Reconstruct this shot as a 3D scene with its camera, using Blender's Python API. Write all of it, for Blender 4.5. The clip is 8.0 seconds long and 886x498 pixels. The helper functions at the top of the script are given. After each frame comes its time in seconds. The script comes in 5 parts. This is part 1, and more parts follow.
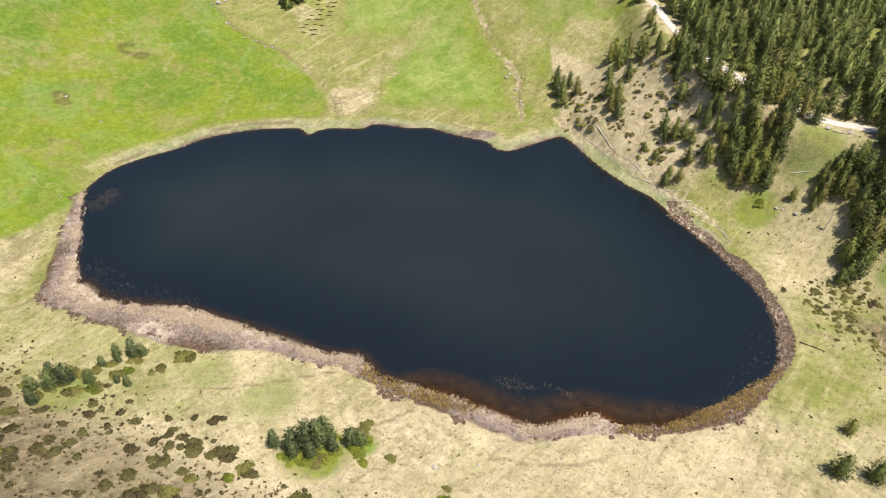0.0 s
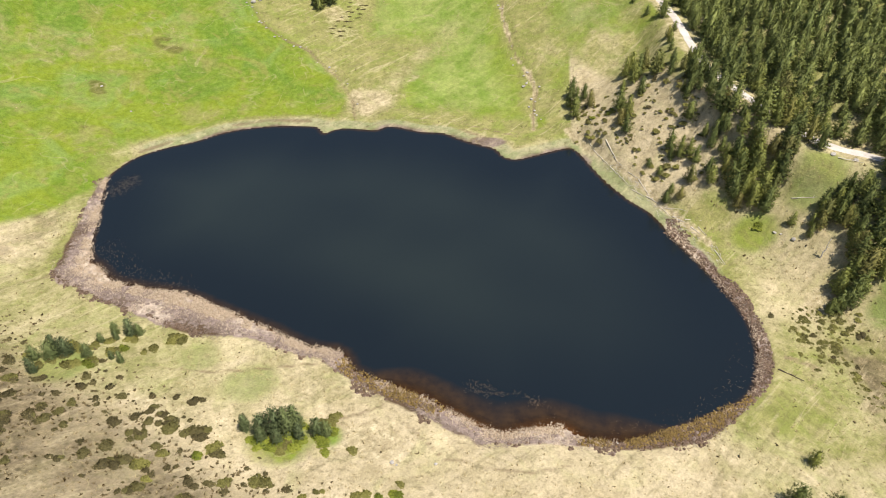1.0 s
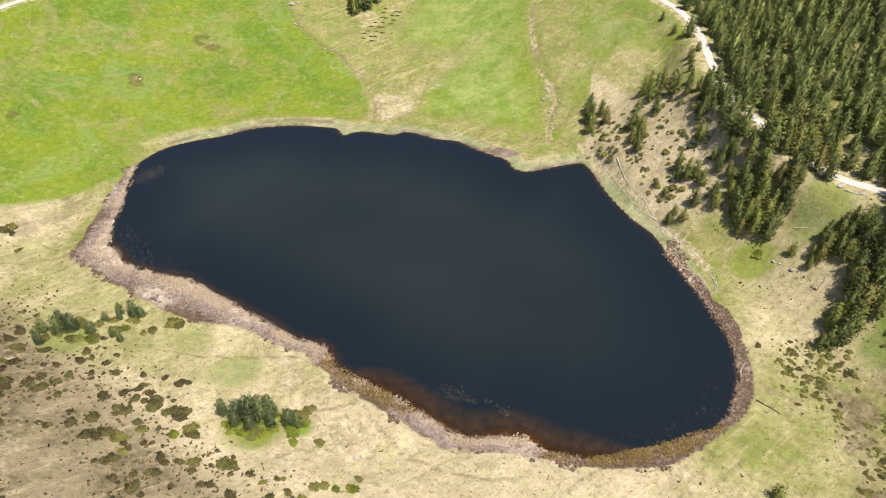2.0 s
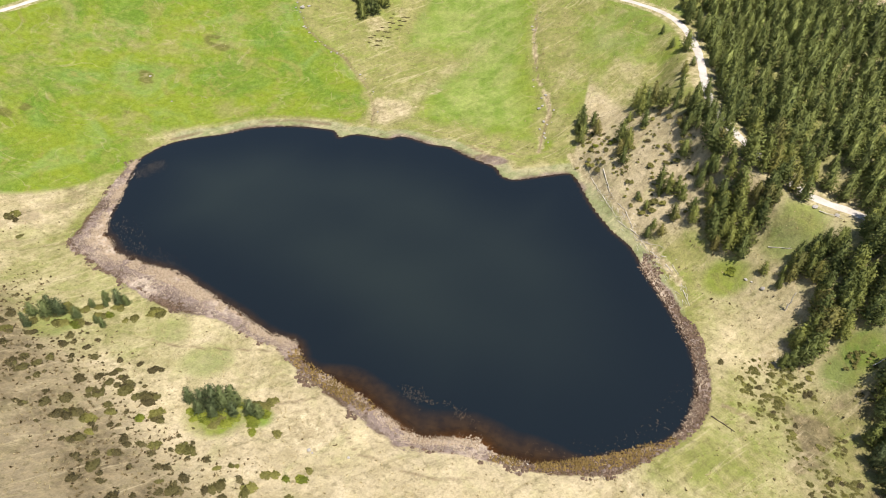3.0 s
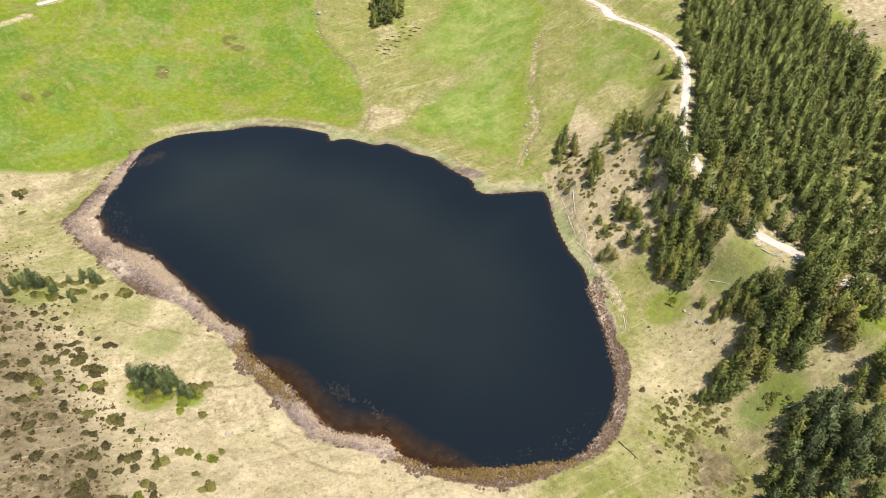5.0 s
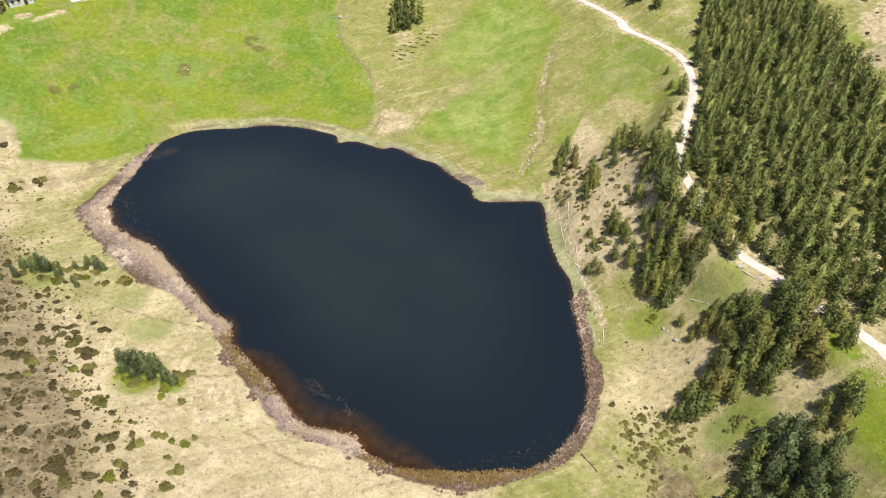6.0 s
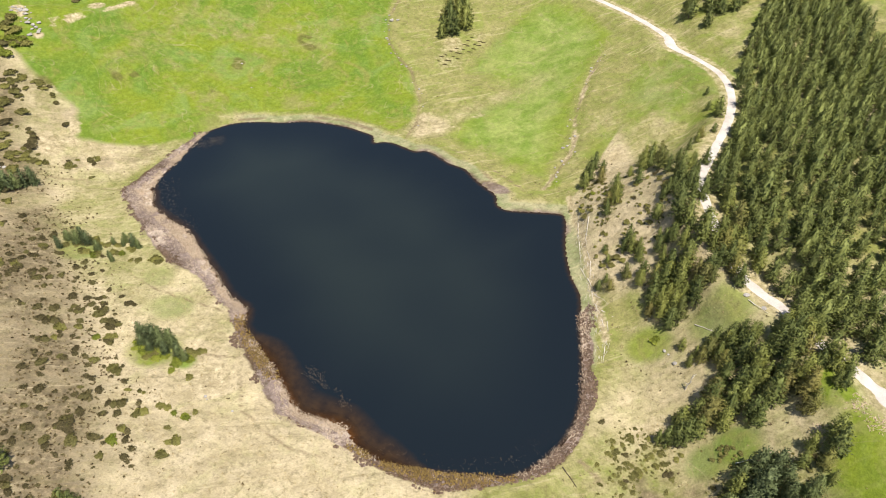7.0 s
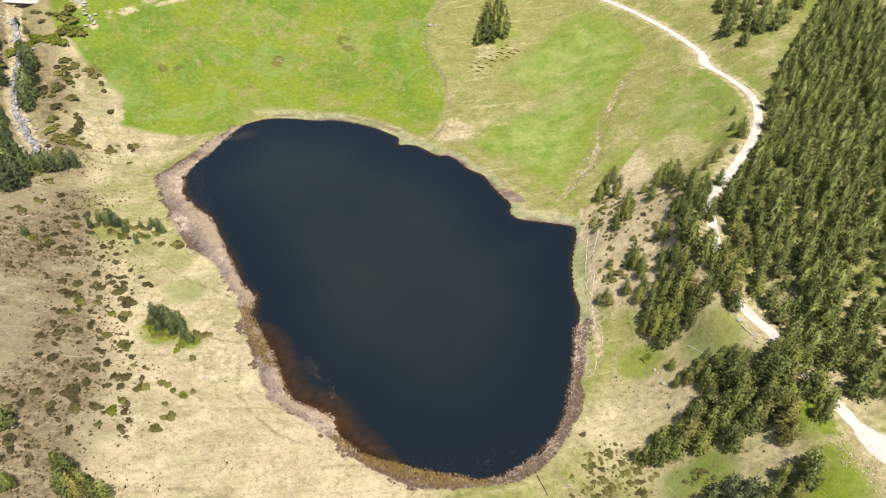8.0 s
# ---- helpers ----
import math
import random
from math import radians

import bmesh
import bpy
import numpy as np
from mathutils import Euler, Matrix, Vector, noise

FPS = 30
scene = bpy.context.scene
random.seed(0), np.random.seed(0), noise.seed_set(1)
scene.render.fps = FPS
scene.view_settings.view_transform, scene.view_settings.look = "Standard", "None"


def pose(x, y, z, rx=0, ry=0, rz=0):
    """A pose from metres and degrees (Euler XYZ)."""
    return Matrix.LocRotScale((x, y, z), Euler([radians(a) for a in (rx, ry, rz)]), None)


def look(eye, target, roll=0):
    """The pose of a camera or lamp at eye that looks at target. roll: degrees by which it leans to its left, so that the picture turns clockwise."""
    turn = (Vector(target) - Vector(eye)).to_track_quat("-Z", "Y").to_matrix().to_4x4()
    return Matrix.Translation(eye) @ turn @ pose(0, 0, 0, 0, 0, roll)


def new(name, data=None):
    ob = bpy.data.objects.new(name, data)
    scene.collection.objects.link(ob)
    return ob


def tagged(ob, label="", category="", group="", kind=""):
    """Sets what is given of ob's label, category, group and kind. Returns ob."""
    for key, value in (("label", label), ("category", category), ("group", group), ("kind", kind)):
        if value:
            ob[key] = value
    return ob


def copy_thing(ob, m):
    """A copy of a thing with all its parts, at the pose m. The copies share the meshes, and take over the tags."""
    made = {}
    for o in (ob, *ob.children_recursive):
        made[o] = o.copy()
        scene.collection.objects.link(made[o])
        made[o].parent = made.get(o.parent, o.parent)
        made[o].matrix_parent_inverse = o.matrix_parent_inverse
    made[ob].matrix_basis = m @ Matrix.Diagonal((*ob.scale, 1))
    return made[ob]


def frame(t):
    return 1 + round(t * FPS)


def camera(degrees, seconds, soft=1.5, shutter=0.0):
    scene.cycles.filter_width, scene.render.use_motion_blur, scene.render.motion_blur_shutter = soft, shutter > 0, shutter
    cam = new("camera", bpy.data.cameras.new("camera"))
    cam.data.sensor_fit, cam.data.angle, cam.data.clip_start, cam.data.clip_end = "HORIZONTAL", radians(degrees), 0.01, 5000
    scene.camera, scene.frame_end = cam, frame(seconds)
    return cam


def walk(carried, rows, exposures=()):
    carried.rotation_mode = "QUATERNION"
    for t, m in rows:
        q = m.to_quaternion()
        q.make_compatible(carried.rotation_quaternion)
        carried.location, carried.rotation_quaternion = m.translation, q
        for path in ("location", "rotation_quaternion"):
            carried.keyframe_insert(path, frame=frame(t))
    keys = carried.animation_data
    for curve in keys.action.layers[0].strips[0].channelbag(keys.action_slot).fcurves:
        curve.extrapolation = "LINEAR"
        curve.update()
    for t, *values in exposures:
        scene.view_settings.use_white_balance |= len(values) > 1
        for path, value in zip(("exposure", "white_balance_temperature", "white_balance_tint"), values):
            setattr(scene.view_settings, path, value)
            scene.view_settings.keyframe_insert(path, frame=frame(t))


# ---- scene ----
cam = camera(66.6, 8.0, soft=1.0)
PATH = [
    (0, (0.394, -0.433, 74.84), (0.403, 1.068, 73.519), -0.0),
    (0.5, (5.223, -1.206, 76.15), (5.158, 0.293, 74.827), -0.1),
    (1, (10.046, -1.69, 77.268), (9.909, -0.196, 75.946), -0.1),
    (2.5, (24.916, -1.834, 80.614), (24.567, -0.367, 79.301), -0.1),
    (3, (29.72, -1.393, 81.722), (29.336, 0.066, 80.408), 0.0),
    (3.5, (34.524, -0.815, 82.762), (34.095, 0.632, 81.449), 0.1),
    (4, (39.42, 0.026, 83.888), (38.947, 1.458, 82.575), 0.0),
    (4.5, (44.235, 0.957, 84.927), (43.719, 2.375, 83.615), 0.1),
    (6, (58.166, 4.64, 88.05), (57.504, 6.002, 86.743), 0.2),
    (6.5, (62.773, 6.077, 89.093), (62.025, 7.396, 87.789), 0.2),
    (7, (67.201, 7.674, 89.974), (66.375, 8.949, 88.673), 0.2),
    (7.5, (71.571, 9.503, 90.947), (70.677, 10.734, 89.649), 0.2),
    (8, (75.727, 11.598, 91.988), (74.773, 12.784, 90.692), 0.2),
]
walk(cam, [(t, look(eye, target, roll)) for t, eye, target, roll in PATH], [(0, 0.46), (8, 0.46)])

# ---------------------------------------------------------------- light
SUN_EL, SUN_DIR = radians(70), Vector((0.89, -0.45, 0)).normalized()
world = bpy.data.worlds.new("sky")
scene.world = world
world.use_nodes = True
wn = world.node_tree
sky = wn.nodes.new("ShaderNodeTexSky")
sky.sky_type, sky.sun_disc = "NISHITA", False
sky.sun_elevation = SUN_EL
sky.sun_rotation = math.atan2(SUN_DIR.x, SUN_DIR.y)
sky.altitude = 2000
wn.links.new(sky.outputs[0], wn.nodes["Background"].inputs[0])
wn.nodes["Background"].inputs[1].default_value = 0.088
sun_data = bpy.data.lights.new("sun", "SUN")
sun_data.energy, sun_data.angle, sun_data.color = 4.5, radians(0.53), (1.0, 0.925, 0.80)
sun = new("sun", sun_data)
sun_from = Vector((SUN_DIR.x * math.cos(SUN_EL), SUN_DIR.y * math.cos(SUN_EL), math.sin(SUN_EL)))
sun.matrix_world = look(sun_from * 300, (0, 0, 0))


# ---------------------------------------------------------------- plan
# Shoreline of the lake, counted round from its western tip.
LAKE_A = [(-58.1, 77.9), (-61.9, 88.8), (-65.2, 98.3), (-65.6, 102.8), (-63.2, 108.5), (-58.4, 112.5), (-52.9, 115.7), (-48.8, 119.1),
          (-44.1, 121.3), (-39.0, 122.8), (-33.4, 123.4), (-29.1, 123.4), (-26.8, 120.9), (-25.3, 122.4), (-22.0, 123.4), (-16.3, 123.1),
          (-13.6, 125.0), (-10.0, 124.5), (-5.5, 123.3), (-1.5, 123.3), (2.3, 121.3), (6.0, 119.6), (9.9, 118.1), (12.1, 115.2),
          (14.7, 114.7), (18.0, 116.3), (24.1, 119.4), (26.2, 119.6), (28.2, 116.4)]
LAKE_B = [(31.4, 109.4), (35.4, 103.2), (39.6, 98.5), (42.7, 91.6), (46.0, 85.3), (48.6, 79.5), (50.2, 75.2), (50.9, 69.0), (49.4, 62.4),
          (46.5, 57.7), (39.9, 53.9), (31.9, 50.3), (27.5, 49.2), (24.1, 49.4), (20.5, 51.1), (16.6, 50.2), (12.7, 49.2), (8.2, 51.1),
          (2.1, 54.0), (-5.7, 56.7), (-8.8, 58.0), (-11.0, 61.1), (-16.2, 61.7), (-23.1, 64.7), (-30.3, 67.5), (-38.0, 70.5),
          (-47.2, 71.7), (-51.7, 72.9), (-55.7, 76.0)]
# Landward edge of the reed belt on the west, south and east shores.
REED_EDGE = [(-64.2, 104.0), (-67.0, 99.5), (-66.6, 95.3), (-65.3, 89.1), (-63.8, 82.5), (-62.9, 77.1), (-61.8, 72.1), (-55.1, 69.5), (-50.8, 67.1),
             (-44.1, 65.2), (-38.6, 63.2), (-27.8, 61.9), (-22.2, 61.3), (-17.9, 59.4), (-13.7, 59.1), (-10.5, 56.7), (-3.9, 53.0), (-0.4, 51.4),
             (4.0, 49.6), (8.2, 47.9), (10.0, 46.6), (13.3, 47.6), (19.9, 47.7), (26.1, 48.0), (30.7, 48.3), (35.2, 49.2), (39.5, 50.3),
             (45.6, 55.2), (49.6, 59.6), (51.7, 63.0), (52.6, 67.0), (52.5, 71.2), (51.9, 75.6), (50.6, 79.4), (48.9, 83.1), (47.2, 87.2), (44.6, 92.2), (41.4, 97.6)]
# Gravel track: x, y, height.
ROAD = [(-70, 214, 17.0), (-40, 210, 16.0), (-16, 205, 15.8), (-3, 201.5, 15.6), (11, 194.5, 15.8), (22, 187, 15.8), (26, 181.5, 15.6),
        (34, 177, 15.8), (41, 171.5, 16.0), (45.6, 163.5, 16.0), (48.5, 152, 15.8), (49.5, 138, 16.0), (50.2, 127, 16.6), (51.5, 120.5, 17.0),
        (57, 111.0, 16.4), (63, 103, 15.4), (67.3, 100.2, 14.9), (71.5, 98.0, 15.1), (77, 92.3, 16.4), (81.3, 88.8, 17.4), (85.3, 86.5, 17.2),
        (88.5, 85.2, 17.1), (94, 84.6, 17.0), (102, 85.5, 17.0), (112, 88, 17.0)]
TRACK = [(-130, 50, 25.5), (-127.5, 70, 24.4), (-127, 84, 23.2), (-122, 100, 21.2), (-115, 110.5, 19.5), (-111.5, 123.5, 19.5), (-108.5, 130.5, 19.6), (-103, 143, 19.8), (-98, 160, 20.6), (-96, 185, 22)]
CREEK_A = [(-21, 126), (-23, 134), (-28, 143), (-37, 152), (-44, 155), (-50, 159), (-56, 167), (-60, 180)]
CREEK_B = [(18, 126), (18, 131), (18.5, 138), (17, 144), (14, 150), (12, 157), (10, 166), (9, 176)]
DITCH_W = [(-62, 73), (-66, 71), (-68.5, 68.5), (-71, 71), (-75, 67), (-80, 63)]
TORRENT = [(-150, 92), (-136, 83), (-124, 77), (-113.9, 71.2), (-110.1, 68.2), (-106.3, 65.4), (-102.3, 62.7), (-98.1, 60.6), (-94.4, 59.9), (-90, 58.5), (-86, 58), (-82, 53), (-81, 47), (-78, 40)]
RAVINE = [(-125, 95.2), (-120.5, 94.2), (-118, 93.4), (-114.5, 92.8)]


def spline(points, per=6, closed=False):
    """Smooth line through points (Catmull-Rom)."""
    p = np.array(points, float)
    n = len(p)
    out = []
    for i in range(n if closed else n - 1):
        a, b, c, d = (p[(i + k) % n] if closed else p[min(max(i + k, 0), n - 1)] for k in (-1, 0, 1, 2))
        for s in np.arange(per) / per:
            out.append(0.5 * (2 * b + (c - a) * s + (2 * a - 5 * b + 4 * c - d) * s**2 + (3 * b - a - 3 * c + d) * s**3))
    if not closed:
        out.append(p[-1])
    return np.array(out)


def inside(poly, x, y):
    """Whether each point lies in the polygon."""
    res = np.zeros(np.shape(x), bool)
    for (ax, ay), (bx, by) in zip(poly, np.roll(poly, -1, 0)):
        if ay != by:
            res ^= ((ay > y) != (by > y)) & (x < (bx - ax) * (y - ay) / (by - ay) + ax)
    return res


def line_dist(line, x, y, closed=False):
    """Distance to a line, and the place along it from 0 to its number of pieces."""
    best, where = np.full(np.shape(x), 1e9), np.zeros(np.shape(x))
    pts = np.asarray(line, float)[:, :2]
    for i in range(len(pts) if closed else len(pts) - 1):
        a, b = pts[i], pts[(i + 1) % len(pts)]
        e = b - a
        s = np.clip(((x - a[0]) * e[0] + (y - a[1]) * e[1]) / (e @ e + 1e-9), 0, 1)
        d = np.hypot(x - a[0] - s * e[0], y - a[1] - s * e[1])
        near = d < best
        best, where = np.where(near, d, best), np.where(near, i + s, where)
    return best, where


def signed(poly, x, y):
    """Distance to a closed outline, below zero inside."""
    d, _ = line_dist(poly, x, y, True)
    return np.where(inside(poly, x, y), -d, d)


def ramp(v, w):
    return w * np.logaddexp(0, v / w)


def step(v, lo=0.0, hi=1.0):
    v = np.clip((v - lo) / (hi - lo), 0, 1)
    return v * v * (3 - 2 * v)


def lattice(ix, iy, seed):
    v = np.sin(ix * 127.1 + iy * 311.7 + seed * 74.7) * 43758.5453
    return v - np.floor(v)


def speck(x, y, size, seed=0):
    """Smooth noise from 0 to 1 with patches of that size."""
    x, y = x / size, y / size
    ix, iy = np.floor(x), np.floor(y)
    fx, fy = x - ix, y - iy
    fx, fy = fx * fx * (3 - 2 * fx), fy * fy * (3 - 2 * fy)
    a, b = lattice(ix, iy, seed), lattice(ix + 1, iy, seed)
    c, d = lattice(ix, iy + 1, seed), lattice(ix + 1, iy + 1, seed)
    return (a * (1 - fx) + b * fx) * (1 - fy) + (c * (1 - fx) + d * fx) * fy


def cloudy(x, y, size, seed=0, octaves=4):
    total, amp, norm = 0, 1.0, 0
    for k in range(octaves):
        total, norm = total + amp * speck(x, y, size / 2**k, seed + k * 13), norm + amp
        amp *= 0.55
    return total / norm


SHORE = spline(LAKE_A + LAKE_B, 4, True)
ROADLINE = spline(ROAD, 6)
TRACKLINE = spline(TRACK, 6)
REEDLINE = spline(REED_EDGE, 3)
# The marsh: the reed belt, closed through the water.
MARSH = np.vstack([REEDLINE, [(40, 80), (20, 75), (-20, 85), (-50, 95)]])


def height(x, y):
    """The lie of the land: slopes that rise from the lake on all sides, the bench of the track, stream beds and small unevenness."""
    x, y = np.asarray(x, float), np.asarray(y, float)
    s, u = 0.8 * x + 0.6 * y, -0.6 * x + 0.8 * y
    near = step(u, 40, 54) * (1 - step(u, 80, 92))
    h = 0.316 * ramp(s - 93 + 2.0 * near, 3) - 0.113 * ramp(s - 120, 6)
    h = h + 9.6 * (ramp(s - 97 + 3.5 * near, 1.5) - ramp(s - 115 + 3.5 * near, 2.0)) / 18 * (1 - step(u, 70, 95))
    h = h + 0.11 * ramp(y - 128, 4) + 0.192 * ramp(-0.83 * x + 0.55 * y - 109, 3)
    h = h + 0.263 * ramp(-0.2 * x - 0.98 * y + 50, 4) + 0.259 * ramp(-x - 74, 5) + 0.107 * ramp(-0.5 * x - 0.87 * y + 22, 5)
    h = 160 * np.tanh(h / 160)
    h = h + (cloudy(x, y, 22, 3) - 0.5) * 1.2 * step(h, 0.5, 4) + (cloudy(x, y, 4.5, 8, 3) - 0.5) * 0.45 * step(h, 0.3, 2)
    for track in (ROADLINE, TRACKLINE):
        d, where = line_dist(track, x, y)
        i = np.clip(where.astype(int), 0, len(track) - 2)
        rz = track[i, 2] + (track[i + 1, 2] - track[i, 2]) * (where - i)
        h = h + (rz - h) * (1 - step(d, 2.2, 8.5))
    for line, wide, deep in ((CREEK_A, 1.6, 0.3), (CREEK_B, 1.8, 0.25), (DITCH_W, 1.0, 0.3), (TORRENT, 7.0, 2.0)):
        cd, _ = line_dist(line, x, y)
        h = h - deep * (1 - step(cd, 0.2 * wide, wide))
    lake = signed(SHORE, x, y)
    bank = 0.10 + 0.10 * np.clip(lake, 0, 2.5)
    land = bank * (1 - step(lake, 3, 9)) + h * step(lake, 0.5, 5)
    bed = -0.10 - 0.28 * np.clip(-lake, 0, 14)
    return np.where(lake > 0, land, bed + (bank - bed) * step(lake, -0.5, 0.0))


# ---------------------------------------------------------------- materials
class Nodes:
    """Short hand for node trees."""

    def __init__(self, name):
        self.mat = bpy.data.materials.new(name)
        self.mat.use_nodes = True
        self.tree = self.mat.node_tree
        self.bsdf = self.tree.nodes["Principled BSDF"]
        self.out = self.tree.nodes["Material Output"]
        self.geo = None

    def add(self, kind, **values):
        n = self.tree.nodes.new("ShaderNode" + kind)
        for key, value in values.items():
            if isinstance(value, bpy.types.NodeSocket):
                self.tree.links.new(value, n.inputs[key.replace("_", " ")])
            elif key.replace("_", " ") in n.inputs:
                n.inputs[key.replace("_", " ")].default_value = value
        return n

    def link(self, a, b):
        self.tree.links.new(a, b)

    def coords(self, size=1.0):
        if self.geo is None:
            self.geo = self.add("NewGeometry")
        m = self.add("Mapping", Vector=self.geo.outputs["Position"])
        m.inputs["Scale"].default_value = (1 / size,) * 3
        return m.outputs[0]

    def noise(self, size, detail=4.0, rough=0.55, own=False):
        if own:
            v = self.add("Mapping", Vector=self.add("TexCoord").outputs["Object"])
            v.inputs["Scale"].default_value = (1 / size,) * 3
            v = v.outputs[0]
        else:
            v = self.coords(size)
        n = self.add("TexNoise", Vector=v, Scale=1.0, Detail=detail, Roughness=rough)
        return n.outputs["Fac"]

    def span(self, value, lo, hi, to_lo=0.0, to_hi=1.0):
        n = self.add("MapRange")
        self.link(value, n.inputs["Value"])
        for key, v in (("From Min", lo), ("From Max", hi), ("To Min", to_lo), ("To Max", to_hi)):
            n.inputs[key].default_value = v
        return n.outputs[0]

    def math(self, op, a, b=0.0):
        n = self.tree.nodes.new("ShaderNodeMath")
        n.operation = op
        for k, v in enumerate((a, b)):
            if isinstance(v, bpy.types.NodeSocket):
                self.link(v, n.inputs[k])
            else:
                n.inputs[k].default_value = v
        return n.outputs[0]

    def mix(self, fac, a, b, blend="MIX"):
        n = self.tree.nodes.new("ShaderNodeMix")
        n.data_type, n.blend_type = "RGBA", blend
        for k, v in ((0, fac), (6, a), (7, b)):
            if isinstance(v, bpy.types.NodeSocket):
                self.link(v, n.inputs[k])
            else:
                n.inputs[k].default_value = v if k == 0 else (*v, 1)
        return n.outputs[2]

    def bump(self, height_socket, strength, distance):
        n = self.add("Bump", Strength=strength, Distance=distance)
        self.link(height_socket, n.inputs["Height"])
        self.link(n.outputs[0], self.bsdf.inputs["Normal"])

    def finish(self, color, rough=0.8, spec=0.3):
        self.link(color, self.bsdf.inputs["Base Color"]) if isinstance(color, bpy.types.NodeSocket) else None
        self.bsdf.inputs["Roughness"].default_value = rough
        self.bsdf.inputs["Specular IOR Level"].default_value = spec
        return self.mat


def two_tone(name, dark, light, size, rough=0.85, relief=0.02, fine=None, own=False, vary=0.0):
    """A surface of two colours mixed by coarse and fine noise, with fine relief; vary: brightness from object to object."""
    n = Nodes(name)
    coarse, small = n.noise(size, 5, 0.6, own), n.noise(fine or size / 9, 4, 0.6, own)
    fac = n.span(n.math("ADD", n.math("MULTIPLY", coarse, 0.6), n.math("MULTIPLY", small, 0.4)), 0.36, 0.64)
    col = n.mix(fac, dark, light)
    if vary:
        rnd = n.add("ObjectInfo").outputs["Random"]
        hsv = n.add("HueSaturation", Color=col)
        n.link(n.span(rnd, 0, 1, 1 - vary, 1 + vary), hsv.inputs["Value"])
        col = hsv.outputs[0]
    n.bump(small, 0.6, relief)
    return n.finish(col, rough, 0.25)


def ground_material():
    """Alpine turf: lush grass, straw, heath and bare soil, laid out by the zone attributes and broken up by noise at several sizes."""
    n = Nodes("alpine_turf")
    zone = n.add("Attribute")
    zone.attribute_name = "zone"
    sep = n.add("SeparateColor", Color=zone.outputs["Color"])
    lush, straw, heath = sep.outputs[0], sep.outputs[1], sep.outputs[2]
    zone2 = n.add("Attribute")
    zone2.attribute_name = "soil"
    sep2 = n.add("SeparateColor", Color=zone2.outputs["Color"])
    bare, wet, gully = sep2.outputs[0], sep2.outputs[1], sep2.outputs[2]
    big, mid, small, fine = n.noise(17, 5), n.noise(4.5, 6, 0.62), n.noise(1.1, 5, 0.65), n.noise(0.28, 4, 0.7)
    ragged = n.math("ADD", n.math("MULTIPLY", mid, 0.5), n.math("MULTIPLY", small, 0.5))

    def edge(mask, soft=0.35):
        """Mask with a ragged border."""
        return n.span(n.math("SUBTRACT", n.math("ADD", mask, n.math("MULTIPLY", ragged, 0.9)), 0.45), 0.5 - soft, 0.5 + soft)

    warp = n.add("TexNoise", Vector=n.coords(30), Scale=1.0, Detail=3.0, Roughness=0.5, Distortion=1.6).outputs["Fac"]
    streak = n.add("TexNoise", Vector=n.coords(9), Scale=1.0, Detail=6.0, Roughness=0.6, Distortion=2.2).outputs["Fac"]
    wash = n.add("TexNoise", Vector=n.coords(13), Scale=1.0, Detail=4.0, Roughness=0.55, Distortion=0.9).outputs["Fac"]
    green = n.mix(n.span(warp, 0.40, 0.58), (0.120, 0.198, 0.022), (0.186, 0.238, 0.022))
    green = n.mix(n.math("MULTIPLY", n.span(wash, 0.54, 0.66), 0.60), green, (0.195, 0.270, 0.075))
    green = n.mix(n.math("MULTIPLY", n.span(wash, 0.47, 0.34), 0.60), green, (0.130, 0.190, 0.026))
    green = n.mix(n.math("MULTIPLY", n.span(streak, 0.48, 0.34), 0.65), green, (0.235, 0.225, 0.062))
    green = n.mix(n.math("MULTIPLY", n.math("MULTIPLY", n.span(big, 0.52, 0.62), n.span(mid, 0.42, 0.58)), 0.65), green, (0.262, 0.245, 0.090))
    green = n.mix(n.math("MULTIPLY", n.span(streak, 0.56, 0.66), 0.40), green, (0.165, 0.235, 0.040))
    green = n.mix(n.math("MULTIPLY", n.span(small, 0.50, 0.75), 0.25), green, (0.260, 0.295, 0.080))
    field = n.mix(n.span(mid, 0.38, 0.62), (0.165, 0.240, 0.040), (0.275, 0.325, 0.090))
    field = n.mix(n.math("MULTIPLY", n.span(wash, 0.50, 0.62), 0.5), field, (0.295, 0.310, 0.105))
    sward = n.add("Attribute")
    sward.attribute_name = "sward"
    green = n.mix(sward.outputs["Fac"], green, field)
    margin = n.add("Attribute")
    margin.attribute_name = "margin"
    sage = n.mix(n.span(mid, 0.40, 0.60), (0.235, 0.255, 0.120), (0.345, 0.325, 0.190))
    olive = n.mix(n.span(mid, 0.35, 0.65), (0.205, 0.215, 0.062), (0.310, 0.288, 0.115))
    olive = n.mix(n.math("MULTIPLY", n.span(streak, 0.48, 0.66), 0.8), olive, (0.220, 0.255, 0.058))
    dry = n.mix(n.span(mid, 0.35, 0.66), (0.385, 0.318, 0.188), (0.545, 0.455, 0.302))
    dry = n.mix(n.math("MULTIPLY", n.span(streak, 0.50, 0.68), 0.5), dry, (0.415, 0.390, 0.190))
    dry = n.mix(n.math("MULTIPLY", n.span(big, 0.52, 0.68), 0.7), dry, (0.640, 0.530, 0.350))
    brown = n.mix(n.span(small, 0.35, 0.65), (0.098, 0.075, 0.045), (0.225, 0.174, 0.104))
    soil = n.mix(n.span(small, 0.35, 0.65), (0.350, 0.280, 0.160), (0.530, 0.448, 0.295))
    mud = n.mix(n.span(mid, 0.4, 0.62), (0.115, 0.080, 0.060), (0.255, 0.200, 0.165))
    col = n.mix(edge(straw), olive, dry)
    col = n.mix(edge(lush), col, green)
